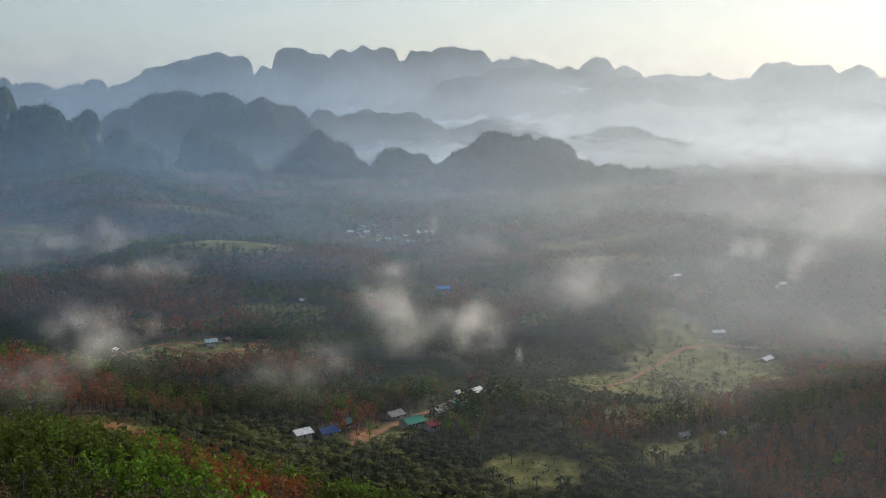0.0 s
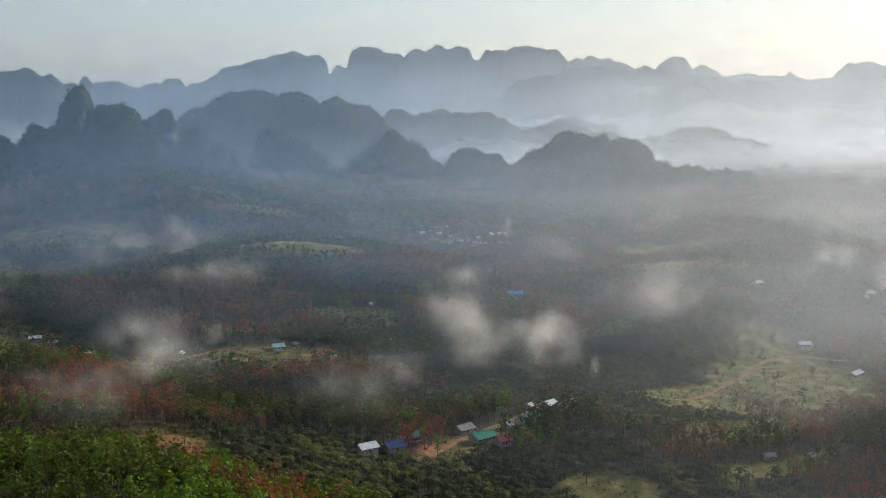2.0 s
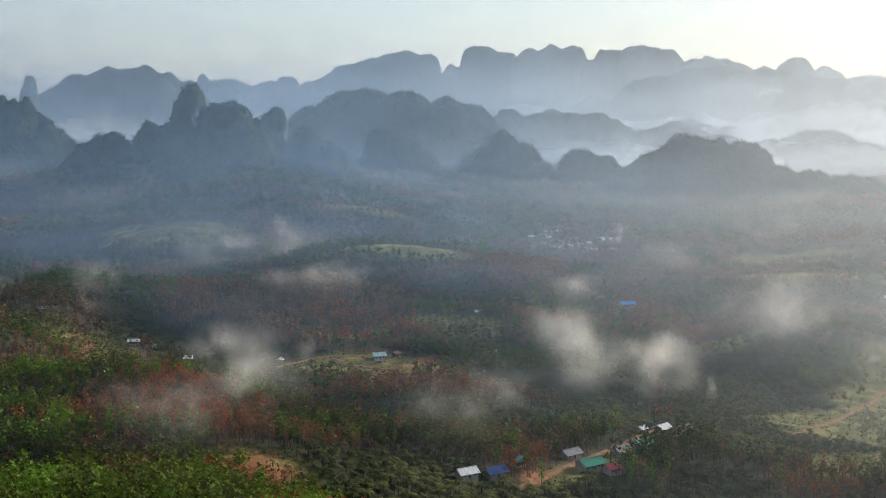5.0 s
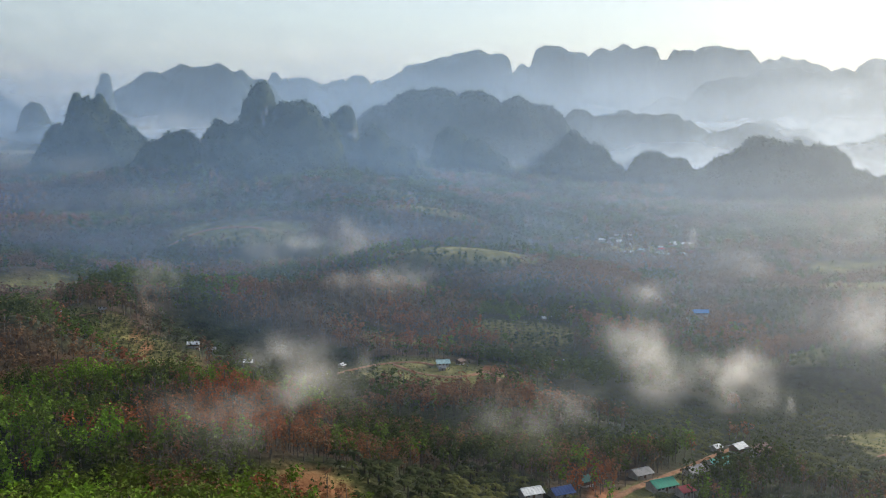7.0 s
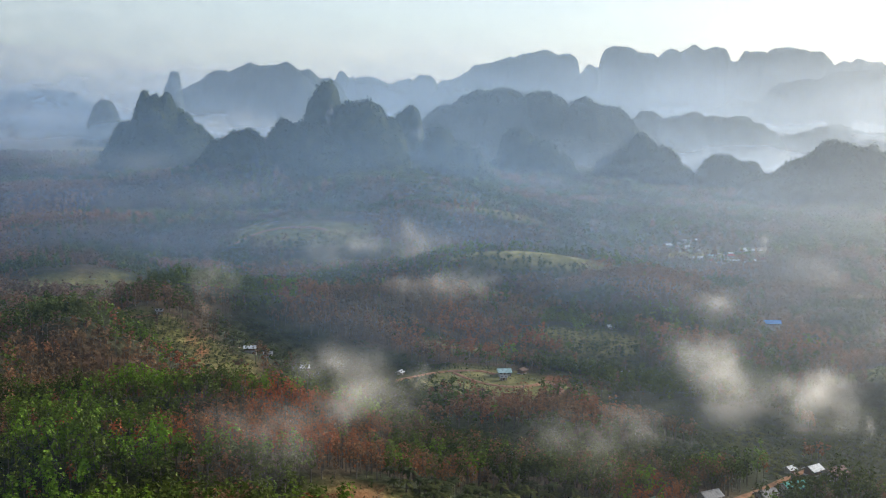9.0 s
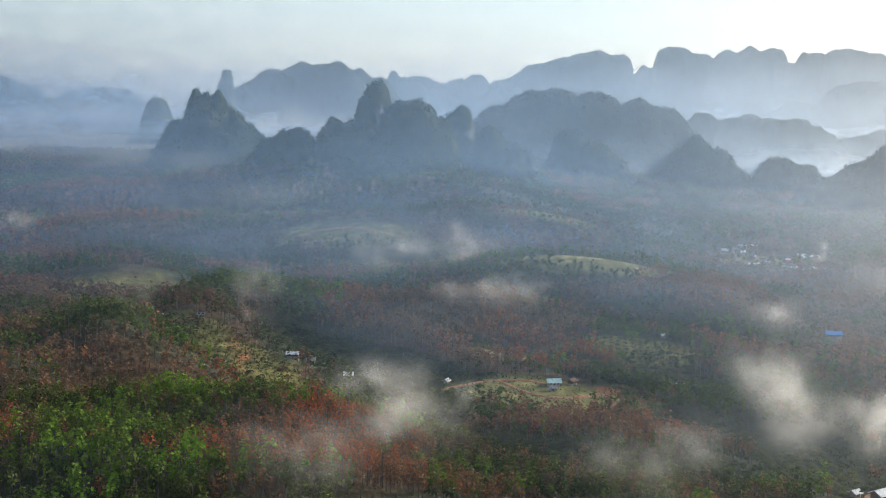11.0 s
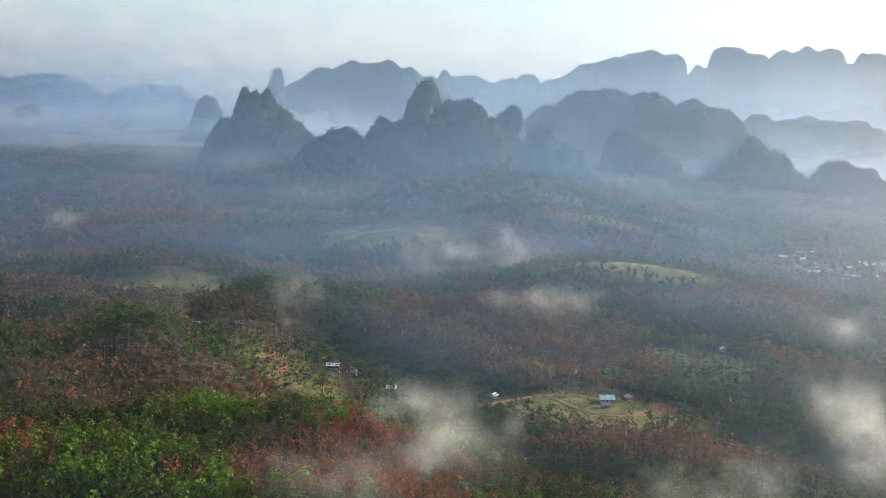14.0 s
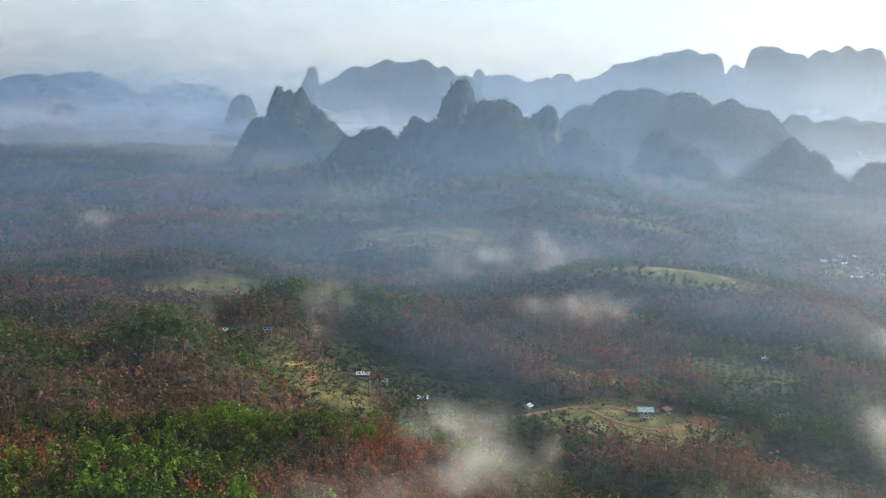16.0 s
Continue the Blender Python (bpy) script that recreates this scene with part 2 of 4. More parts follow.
def height(x, y):
    x, y = np.asarray(x, float), np.asarray(y, float)
    z = np.clip(31 - 0.05 * x, 5, 39) * (1 - (0.28 + 0.45 * smooth(-260, 220, x)) * smooth(760, 1250, y) - 0.22 * smooth(1250, 1950, y)) * (0.35 + 0.65 * smooth(-400, 100, y))
    for hx, hy, sx, sy, turn, h in HILLS:
        c, s = math.cos(radians(turn)), math.sin(radians(turn))
        u, v = (x - hx) * c + (y - hy) * s, -(x - hx) * s + (y - hy) * c
        z = z + h * np.exp(-0.5 * ((u / sx) ** 2 + (v / sy) ** 2) ** 1.15)
    z = z + 28 * smooth(1280, 1600, y) * (1 - smooth(-250, 350, x))
    calm = 1 - 0.8 * smooth(1900, 3000, np.hypot(x, y))
    z = z + (7 * fbm(x, y, 150, 4) + 9 * fbm(x, y, 420, 2, 3.7) * smooth(700, 1100, y)) * calm
    gully = 3.5 * fbm(x, y, 45, 3, 6.6)
    for slope, line in RIDGES:
        d = ridge_height(x, y, slope, line) + gully - z
        z = z + np.where(d > 0, d, 0) + 2.5 * np.exp(-np.abs(d) / 4)
    return z


# open land: x, y, half width, half depth, turn
FIELDS = [
    (-26, 650, 40, 27, -5), (-52, 722, 26, 8, 12), (15, 752, 42, 22, -8), (-178, 606, 40, 15, -20), (-148, 600, 26, 9, -22),
    (-24, 962, 62, 24, 0), (-240, 1114, 66, 24, 5), (248, 612, 42, 78, -12), (186, 562, 34, 34, -30), (192, 508, 50, 15, 35), (180, 448, 36, 9, 20),
    (-50, 388, 20, 9, 0), (100, 420, 18, 16, 0), (64, 474, 46, 7, 55), (300, 1000, 80, 30, 0), (150, 1330, 90, 24, 0),
    (-330, 860, 50, 14, 20), (-480, 1380, 60, 20, 0), (-70, 1200, 46, 12, 0), (330, 1120, 60, 22, 0), (160, 700, 30, 12, 0),
]
SOILS = [(-50, 387, 13, 5, 0), (38, 451, 6, 9, -20), (-2, 668, 7, 9, 0), (-166, 604, 3, 9, 40), (-198, 620, 12, 2.5, 0)]


def cover(x, y, patches, blur=0.25):
    """1 inside the patches, 0 outside, with a ragged edge."""
    x, y = np.asarray(x, float), np.asarray(y, float)
    rag = 0.35 * fbm(x, y, 26, 3, 1.9)
    best = np.zeros_like(x)
    for px, py, a, b, turn in patches:
        c, s = math.cos(radians(turn)), math.sin(radians(turn))
        u, v = ((x - px) * c + (y - py) * s) / a, (-(x - px) * s + (y - py) * c) / b
        best = np.maximum(best, 1 - smooth(1 - blur, 1 + blur, np.hypot(u, v) + rag))
    return best


# palm groves: x, y, half width, half depth, turn
PALMS = [
    (-60, 735, 60, 20, -15), (22, 705, 52, 20, 0), (-130, 680, 70, 26, 0), (-120, 640, 60, 24, 0), (-165, 580, 34, 14, -20), (20, 400, 70, 44, 0), (100, 400, 70, 60, 0), (-60, 560, 70, 36, 0),
    (60, 590, 60, 50, 0), (150, 620, 40, 60, 0), (-60, 860, 90, 30, 0), (-420, 1220, 110, 40, 10), (-110, 1050, 120, 30, 0), (170, 1240, 110, 40, 0), (140, 520, 50, 40, 20),
]

# stands that have shed their leaves, and stands in fresh leaf
REDS = [(-85, 768, 90, 24, -27), (-45, 688, 42, 9, 4), (0, 570, 58, 24, -6), (-25, 612, 40, 8, 0), (52, 866, 56, 26, 0), (-70, 462, 26, 16, 0), (-8, 285, 30, 26, 0), (-480, 1150, 90, 30, 12), (-500, 1195, 120, 22, 0), (-600, 1430, 130, 50, 10), (-300, 1640, 150, 34, 0), (-70, 425, 40, 26, 0), (240, 372, 60, 16, 0), (-220, 1120, 150, 26, 5), (52, 890, 60, 20, 0), (120, 1130, 90, 24, 0)]
GREENS = [(-28, 975, 80, 20, 0), (-90, 300, 46, 26, 0), (-240, 503, 42, 20, -10), (-214, 556, 40, 13, -20), (-185, 462, 26, 9, 0), (-205, 724, 40, 14, 0), (290, 520, 40, 30, 0), (-40, 262, 40, 20, 0)]


def plots(x, y, size=85.0):
    """Plantation plots: two random numbers for the plot that each place lies in."""
    wx, wy = x + 22 * fbm(x, y, 90, 2, 3.3), y + 22 * fbm(x, y, 90, 2, 4.1)
    gx, gy = np.floor(wx / size).astype(int), np.floor(wy / size).astype(int)
    best, one, two = np.full(x.shape, 1e9), np.zeros(x.shape), np.zeros(x.shape)
    for i in (-1, 0, 1):
        for j in (-1, 0, 1):
            a, b = LATTICE[(gx + i) % 256, (gy + j) % 256], LATTICE[(gx + i + 91) % 256, (gy + j + 57) % 256]
            d = np.hypot((gx + i + a) * size - wx, (gy + j + b) * size - wy)
            near = d < best
            best, one, two = np.where(near, d, best), np.where(near, np.mod(a * 13.7, 1), one), np.where(near, np.mod(b * 11.3, 1), two)
    return one, two


def wither_at(x, y, share, reds, greens):
    """Over 0 where the trees of a plot have shed their leaves."""
    mix, tone = plots(x, y)
    return 0.55 * (np.mod(mix * 7.31, 1) - share) + 0.4 * fbm(x, y, 140, 3, 7.7) + 0.6 * fbm(x, y, 24, 2, 5.9) + 0.8 * reds - 0.65 * greens


def build_ground():
    az = np.radians(np.concatenate([np.linspace(-46, 48, 420), np.linspace(48, 314, 71)[1:-1]]))
    rad = np.concatenate([[0.0], np.geomspace(40, 4960, 300)])
    a, r = np.meshgrid(az, rad)
    x, y = -np.sin(a) * r, -40 + np.cos(a) * r
    z = height(x, y)
    na, nr = len(az), len(rad)
    verts = np.stack([x, y, z], -1).reshape(-1, 3)
    i, j = np.meshgrid(np.arange(nr - 1), np.arange(na), indexing="ij")
    k = (j + 1) % na
    faces = np.stack([i * na + j, i * na + k, (i + 1) * na + k, (i + 1) * na + j], -1).reshape(-1, 4)[:, ::-1]
    me = fast_mesh("ground", verts, faces, True)
    f = np.maximum(cover(verts[:, 0], verts[:, 1], FIELDS), 0.55 * smooth(0.1, 0.5, fbm(verts[:, 0], verts[:, 1], 230, 3, 5.5)) * smooth(1000, 1500, verts[:, 1]))
    point_value(me, "field", f)
    gx, gy = verts[:, 0], verts[:, 1]
    point_value(me, "dry", smooth(-0.2, 0.25, wither_at(gx, gy, 0.48, cover(gx, gy, REDS), cover(gx, gy, GREENS)) - 0.8 * cover(gx, gy, PALMS)))
    point_value(me, "soil", cover(verts[:, 0], verts[:, 1], SOILS))
    me.materials.append(GROUND)
    return tagged(new("ground", me), "rolling valley land with scrub, grass and red soil", "ground", kind="structure")


build_ground()

# ---- karst hills: x, y, top, radius, steepness, depth against width ----
KARST = {}
KARST['tower_massif'] = [
    (-315, 1597, 187, 26, 4.2, 1.0),
    (-326, 1595, 174, 18, 5.0, 1.0),
    (-331, 1594, 145, 49, 2.0, 1.2),
    (-272, 1606, 162, 51, 3.0, 1.1),
    (-238, 1611, 141, 31, 2.5, 1.0),
    (-362, 1586, 137, 45, 2.2, 1.0),
    (-418, 1571, 125, 43, 2.6, 1.1),
    (-439, 1565, 113, 49, 2.0, 1.2),
    (-306, 1599, 120, 107, 2.5, 0.8),
]
KARST['cone_massif'] = [
    (-661, 1870, 175, 24, 1.7, 1.2),
    (-628, 1882, 174, 35, 1.5, 1.2),
    (-644, 1876, 167, 51, 1.7, 1.0),
    (-607, 1889, 150, 45, 1.2, 1.2),
    (-588, 1896, 128, 41, 1.3, 1.1),
    (-688, 1860, 134, 35, 1.5, 1.0),
    (-641, 1877, 132, 86, 1.7, 0.9),
]
KARST['far_dome'] = [
    (-1096, 2773, 164, 42, 3.0, 1.0),
    (-1109, 2768, 135, 34, 3.0, 1.0),
]
KARST['far_spire'] = [
    (-1072, 3210, 230, 23, 4.0, 1.0),
    (-1090, 3204, 197, 14, 4.0, 1.0),
]
KARST['left_ridge'] = [
    (-1076, 3629, 228, 148, 2.4, 0.5),
    (-944, 3667, 258, 188, 2.6, 0.5),
    (-836, 3694, 240, 109, 2.4, 0.5),
    (-768, 3709, 210, 89, 2.4, 0.5),
    (-1141, 3608, 193, 119, 2.0, 0.5),
]
KARST['knob'] = [
    (-261, 1921, 148, 22, 4.0, 1.0),
    (-250, 1923, 155, 25, 4.0, 1.0),
    (-256, 1922, 118, 40, 2.5, 1.0),
]
KARST['forest_hill'] = [
    (-250, 2477, 146, 77, 2.4, 0.8),
    (-155, 2485, 181, 109, 2.8, 0.8),
    (-64, 2490, 175, 90, 2.6, 0.8),
    (23, 2491, 167, 28, 3.0, 1.0),
    (14, 2491, 158, 96, 2.4, 0.8),
    (76, 2490, 147, 58, 2.6, 0.8),
    (-85, 2489, 103, 244, 2.4, 0.6),
]
KARST['cliff_rock'] = [
    (-187, 1780, 126, 30, 4.0, 1.0),
    (-201, 1778, 107, 27, 3.0, 1.0),
    (-156, 1783, 109, 25, 4.0, 1.0),
    (-138, 1785, 93, 18, 3.0, 1.0),
    (-175, 1781, 87, 68, 2.4, 0.8),
]
KARST['round_rock'] = [
    (-91, 2088, 115, 38, 3.4, 1.0),
    (-60, 2090, 98, 43, 3.0, 1.0),
    (-27, 2091, 73, 30, 3.0, 1.0),
    (-112, 2087, 85, 24, 3.0, 1.0),
    (-74, 2089, 58, 85, 2.4, 0.8),
]
KARST['small_peak'] = [
    (121, 2188, 107, 34, 2.0, 1.0),
    (98, 2189, 83, 36, 2.4, 1.0),
    (153, 2186, 84, 40, 2.2, 1.0),
    (128, 2187, 61, 90, 2.2, 0.8),
]
KARST['back_hill'] = [
    (162, 2736, 129, 64, 2.6, 0.8),
    (270, 2728, 136, 99, 2.8, 0.8),
    (335, 2720, 122, 85, 2.6, 0.8),
    (382, 2714, 104, 71, 2.4, 0.8),
    (260, 2729, 87, 184, 2.4, 0.6),
]
KARST['right_hump'] = [
    (259, 2173, 67, 44, 2.8, 1.0),
    (304, 2167, 60, 29, 3.0, 1.0),
    (289, 2169, 47, 75, 2.4, 0.8),
]
KARST['dark_hill'] = [
    (416, 1995, 100, 69, 2.6, 0.8),
    (452, 1987, 97, 53, 2.8, 0.8),
    (501, 1975, 90, 53, 2.8, 0.8),
    (380, 2002, 77, 64, 2.2, 0.8),
    (541, 1965, 53, 53, 2.4, 0.8),
    (443, 1989, 58, 160, 2.4, 0.6),
    (597, 1948, 46, 43, 2.8, 0.8),
    (660, 1928, 36, 53, 2.8, 0.8),
    (693, 1916, 29, 27, 3.0, 0.8),
    (733, 1901, 11, 21, 2.6, 1.0),
]
KARST['low_back'] = [
    (415, 2909, 88, 108, 2.4, 0.8),
    (574, 2881, 100, 124, 2.4, 0.8),
    (653, 2865, 92, 93, 2.4, 0.8),
]
KARST['right_back'] = [
    (784, 2727, 61, 82, 2.4, 0.8),
    (855, 2706, 80, 90, 2.8, 0.8),
    (920, 2684, 56, 90, 2.4, 0.8),
    (978, 2664, 18, 75, 2.2, 0.8),
]
KARST['ridge_a'] = [
    (-348, 4725, 286, 95, 3.4, 0.5),
    (-421, 4719, 254, 100, 2.4, 0.5),
    (-233, 4732, 318, 138, 3.6, 0.5),
    (-145, 4736, 332, 126, 5.0, 0.5),
    (-75, 4737, 321, 90, 9.0, 0.5),
]
KARST['ridge_b'] = [
    (64, 4738, 280, 75, 2.6, 0.5),
    (169, 4735, 350, 95, 4.0, 0.5),
    (252, 4731, 321, 126, 3.0, 0.5),
    (396, 4722, 337, 126, 4.0, 0.5),
    (490, 4713, 342, 126, 8.0, 0.5),
    (-3, 4738, 254, 90, 2.4, 0.5),
]
KARST['ridge_c'] = [
    (673, 4690, 332, 80, 4.0, 0.5),
    (798, 4671, 341, 126, 4.5, 0.5),
    (883, 4655, 325, 100, 4.0, 0.5),
    (1031, 4625, 296, 151, 4.0, 0.5),
    (1124, 4603, 277, 113, 4.0, 0.5),
    (1227, 4576, 258, 100, 3.0, 0.5),
    (582, 4702, 295, 90, 3.0, 0.5),
]
KARST['ridge_d'] = [
    (1357, 4591, 287, 107, 2.8, 0.5),
    (1471, 4556, 251, 101, 3.0, 0.5),
    (1352, 4593, 242, 228, 2.4, 0.5),
    (1599, 4513, 215, 178, 5.0, 0.5),
    (1768, 4449, 222, 30, 2.4, 0.5),
    (1722, 4467, 208, 152, 4.0, 0.5),
]
KARST['ridge_e'] = [
    (1807, 4285, 198, 149, 4.0, 0.5),
    (1956, 4219, 249, 137, 3.0, 0.5),
    (2065, 4166, 236, 137, 4.0, 0.5),
    (2197, 4098, 233, 94, 3.4, 0.5),
    (2275, 4056, 188, 149, 2.4, 0.5),
]
KARST['front_slope'] = [
    (584, 4097, 157, 175, 2.2, 0.5),
    (753, 4069, 215, 197, 2.4, 0.5),
    (900, 4039, 243, 197, 2.6, 0.5),
    (1062, 3999, 241, 197, 2.6, 0.5),
    (1237, 3948, 208, 197, 2.4, 0.5),
    (1406, 3891, 187, 219, 2.4, 0.5),
    (1614, 3809, 163, 307, 2.4, 0.5),
    (1839, 3705, 133, 307, 2.4, 0.5),
]
KARST['mid_back'] = [
    (-819, 4413, 223, 21, 6.0, 0.6),
    (-783, 4420, 205, 85, 2.4, 0.6),
    (-680, 4437, 185, 118, 2.4, 0.6),
    (-557, 4455, 233, 75, 2.8, 0.6),
    (-619, 4446, 202, 94, 2.4, 0.6),
    (-454, 4467, 193, 141, 2.4, 0.6),
]
KARST['faint_back'] = [
    (-937, 4848, 257, 57, 1.8, 0.6),
    (-998, 4836, 229, 104, 2.0, 0.6),
    (-841, 4866, 230, 130, 2.4, 0.6),
    (-660, 4895, 227, 155, 2.4, 0.6),
    (-501, 4914, 237, 130, 2.4, 0.6),
]
KARST['far_left_range'] = [
    (-2377, 3962, 195, 240, 2.4, 0.5),
    (-2245, 4042, 210, 192, 2.4, 0.5),
    (-2160, 4089, 186, 144, 2.4, 0.5),
    (-1910, 4216, 174, 216, 2.2, 0.5),
    (-2594, 3818, 180, 288, 2.4, 0.5),
]
KARST['far_left_knob'] = [
    (-1882, 3327, 108, 47, 2.4, 1.0),
    (-1855, 3343, 96, 36, 2.4, 1.0),
    (-1910, 3310, 91, 40, 2.4, 1.0),
]
KARST['far_left_low'] = [
    (-1565, 3272, 80, 56, 2.4, 1.0),
    (-1614, 3247, 71, 45, 2.4, 1.0),
]


def karst_height(domes, x, y):
    far = domes[0][1] > 2700
    skirt = 1.25 if len(domes) > 5 and not far else 1.6
    k = 2.0 if far else 1.0
    sway = min(9 * k, 0.3 * min(d[3] for d in domes))
    x, y = x + sway * fbm(x, y, 42 * k, 4, 12.1), y + sway * fbm(x, y, 42 * k, 4, 15.7)
    wob = 1 + 0.16 * fbm(x, y, 70, 4, 8.8)
    z = np.full_like(x, -30.0)
    for dx, dy, top, rad, power, deep in domes:
        r = np.hypot((x - dx) / rad, (y - dy) / (rad * deep)) * wob
        z = np.maximum(z, np.where(r < 1, top * (1 - 0.42 * np.minimum(r, 1) ** power), top * 0.58 - (r - 1) * rad * skirt))
    return np.maximum(z, -30.0)


def crags(x, y, far):
    """Sharp ribs and gullies worn into the limestone."""
    k = 2.2 if far else 1.0
    rib = 1 - 2.2 * np.abs(fbm(x, y, 46 * k, 4, 2.2))
    return k * (7.5 * (rib - 0.55) + 5.0 * fbm(x, y, 14 * k, 3, 4.4))


def karst_hill(name, domes, label):
    d = np.array(domes, float)
    far = d[:, 1].mean() > 2700
    lo_x, hi_x = (d[:, 0] - d[:, 3] - d[:, 2] * 0.4).min() - 8, (d[:, 0] + d[:, 3] + d[:, 2] * 0.4).max() + 8
    lo_y, hi_y = (d[:, 1] - d[:, 3] * d[:, 5] - d[:, 2] * 0.4).min() - 8, (d[:, 1] + d[:, 3] * d[:, 5] + d[:, 2] * 0.4).max() + 8
    step = max(5.0 if far else 2.4, math.sqrt((hi_x - lo_x) * (hi_y - lo_y) / (20000 if far else 40000)))
    x, y = np.meshgrid(np.arange(lo_x, hi_x, step), np.arange(lo_y, hi_y, step))
    z = karst_height(domes, x, y)
    inside = z > -29
    z = np.where(inside, z + crags(x, y, far), z)
    ny, nx = x.shape
    verts = np.stack([x, y, z], -1).reshape(-1, 3)
    i, j = np.meshgrid(np.arange(ny - 1), np.arange(nx - 1), indexing="ij")
    faces = np.stack([i * nx + j, i * nx + j + 1, (i + 1) * nx + j + 1, (i + 1) * nx + j], -1).reshape(-1, 4)
    faces = faces[inside.reshape(-1)[faces].any(1)]
    me = fast_mesh(name, verts, faces, True)
    me.materials.append(FAR_ROCK if far else KARST_ROCK)
    return tagged(new("karst_hill", me), label, "hill", "karst hills")


for key, domes in KARST.items():
    karst_hill(key, domes, "steep limestone hill with pale cliffs and dark scrub" if np.mean([d[1] for d in domes]) < 2700 else "distant limestone ridge fading into blue haze")

# ---- woods ----
def leaf_quads(centres, size, rng, level, core):
    """One bent leaf cluster, of two triangles, at each centre; level: how far the clusters lie flat, as in a canopy."""
    n = len(centres)
    out = (centres - core) * (1, 1, 0.8)
    up = rng.normal(size=(n, 3)) * 0.28 + out / np.linalg.norm(out, axis=1)[:, None] + (0, 0, level)
    up /= np.linalg.norm(up, axis=1)[:, None]
    a = rng.normal(size=(n, 3))
    a -= up * (a * up).sum(1)[:, None]
    a /= np.linalg.norm(a, axis=1)[:, None]
    b = np.cross(up, a)
    s = (size * rng.uniform(0.65, 1.35, n))[:, None] * 0.5
    bend = -up * s * 0.45
    v = np.stack([centres - a * s + bend, centres - b * s * 0.8, centres + a * s + bend, centres + b * s * 0.8], 1).reshape(-1, 3)
    return v, np.arange(4 * n).reshape(-1, 4)


def trunk_mesh(top, r0, r1, sides=5, lean=0.0, base=(0, 0, -1.0)):
    ang = np.arange(sides) * 2 * np.pi / sides
    ring = np.stack([np.cos(ang), np.sin(ang), 0 * ang], 1)
    low, high = ring * r0 + base, ring * r1 + (lean, 0, top)
    i = np.arange(sides)
    return np.concatenate([low, high]), np.stack([i, (i + 1) % sides, sides + (i + 1) % sides, sides + i], 1)


def crown_points(n, radius, low, high, rng, lobes=7):
    """Leaf places, gathered in lobes about the crown, so that the outline is uneven."""
    lob = rng.normal(size=(lobes, 3))
    lob /= np.linalg.norm(lob, axis=1)[:, None]
    lob *= np.array([radius * 0.62, radius * 0.62, (high - low) * 0.36])
    p = rng.normal(size=(n, 3))
    p *= (rng.uniform(0.5, 1, n) ** 0.4 / np.linalg.norm(p, axis=1))[:, None]
    return lob[rng.integers(0, lobes, n)] + p * np.array([radius * 0.48, radius * 0.48, (high - low) * 0.26]) + (0, 0, (low + high) / 2)


def tree_shape(kind, detail, rng):
    """Leaf and wood arrays of one tree: kind rubber, bare, palm or jungle; detail 2 near, 1 middling, 0 far."""
    if kind == "palm":
        top = rng.uniform(2.6, 5.0) if detail > 1 else rng.uniform(1.4, 3.2)
        lv, lf, count = [], [], (16, 13, 9, 5)[3 - detail]
        for f in range(count):
            a, up, ln = f * 2.4 + rng.uniform(-0.3, 0.3), rng.uniform(0.1, 1.0), rng.uniform(2.3, 3.3)
            d, side = np.array([math.cos(a), math.sin(a), 0]), np.array([-math.sin(a), math.cos(a), 0])
            pts = [np.array([0, 0, top]) + d * ln * s + np.array([0, 0, ln * (up * s - (0.55 + 0.5 * up) * s * s)]) for s in ((0, 0.35, 0.7, 1) if detail > 1 else (0, 0.5, 1))]
            wid = (0.18, 0.5, 0.45, 0.08) if detail > 1 else (0.3, 0.8, 0.15)
            b0 = len(lv)
            for p, w in zip(pts, wid):
                lv += [p - side * w - (0, 0, w * 0.35), p + side * w - (0, 0, w * 0.35)]
            lf += [(b0 + 2 * k, b0 + 2 * k + 1, b0 + 2 * k + 3, b0 + 2 * k + 2) for k in range(len(pts) - 1)]
        wv, wf = trunk_mesh(top, 0.3, 0.24, 5 if detail > 1 else 3)
        return np.array(lv), np.array(lf), wv, wf
    tall = rng.uniform(9.5, 13)
    n = {"rubber": (120, 46, 17, 6), "bare": (90, 42, 16, 6), "jungle": (120, 46, 6, 6)}[kind][3 - detail]
    size = {"rubber": (0.95, 1.25, 1.9, 3.3), "bare": (0.75, 0.95, 1.7, 3.0), "jungle": (1.0, 1.4, 3.0, 5.0)}[kind][3 - detail]
    low = {"rubber": 0.36, "bare": 0.32, "jungle": 0.2}[kind] * tall
    pts = crown_points(n, rng.uniform(2.2, 3.1), low, tall, rng, 8 if detail > 1 else 5)
    lv, lf = leaf_quads(pts, size, rng, 0.2, np.array([0, 0, low + 0.25 * (tall - low)]))
    wv, wf = trunk_mesh(tall * 0.72, 0.24, 0.1, 4 if detail > 1 else 3, rng.uniform(-0.5, 0.5))
    if detail < 2 and kind != "bare" or detail == 0:
        wv, wf = wv[:0], wf[:0]
    if detail > 1:
        for _ in range(4 if kind == "bare" else 2):
            p = pts[rng.integers(0, n)]
            v, f = trunk_mesh(p[2], 0.1, 0.04, 3, 0.0, (0, 0, tall * rng.uniform(0.4, 0.6)))
            v[3:, :2] += p[:2]
            wf = np.concatenate([wf, f + len(wv)])
            wv = np.concatenate([wv, v])
    return lv, lf, wv, wf


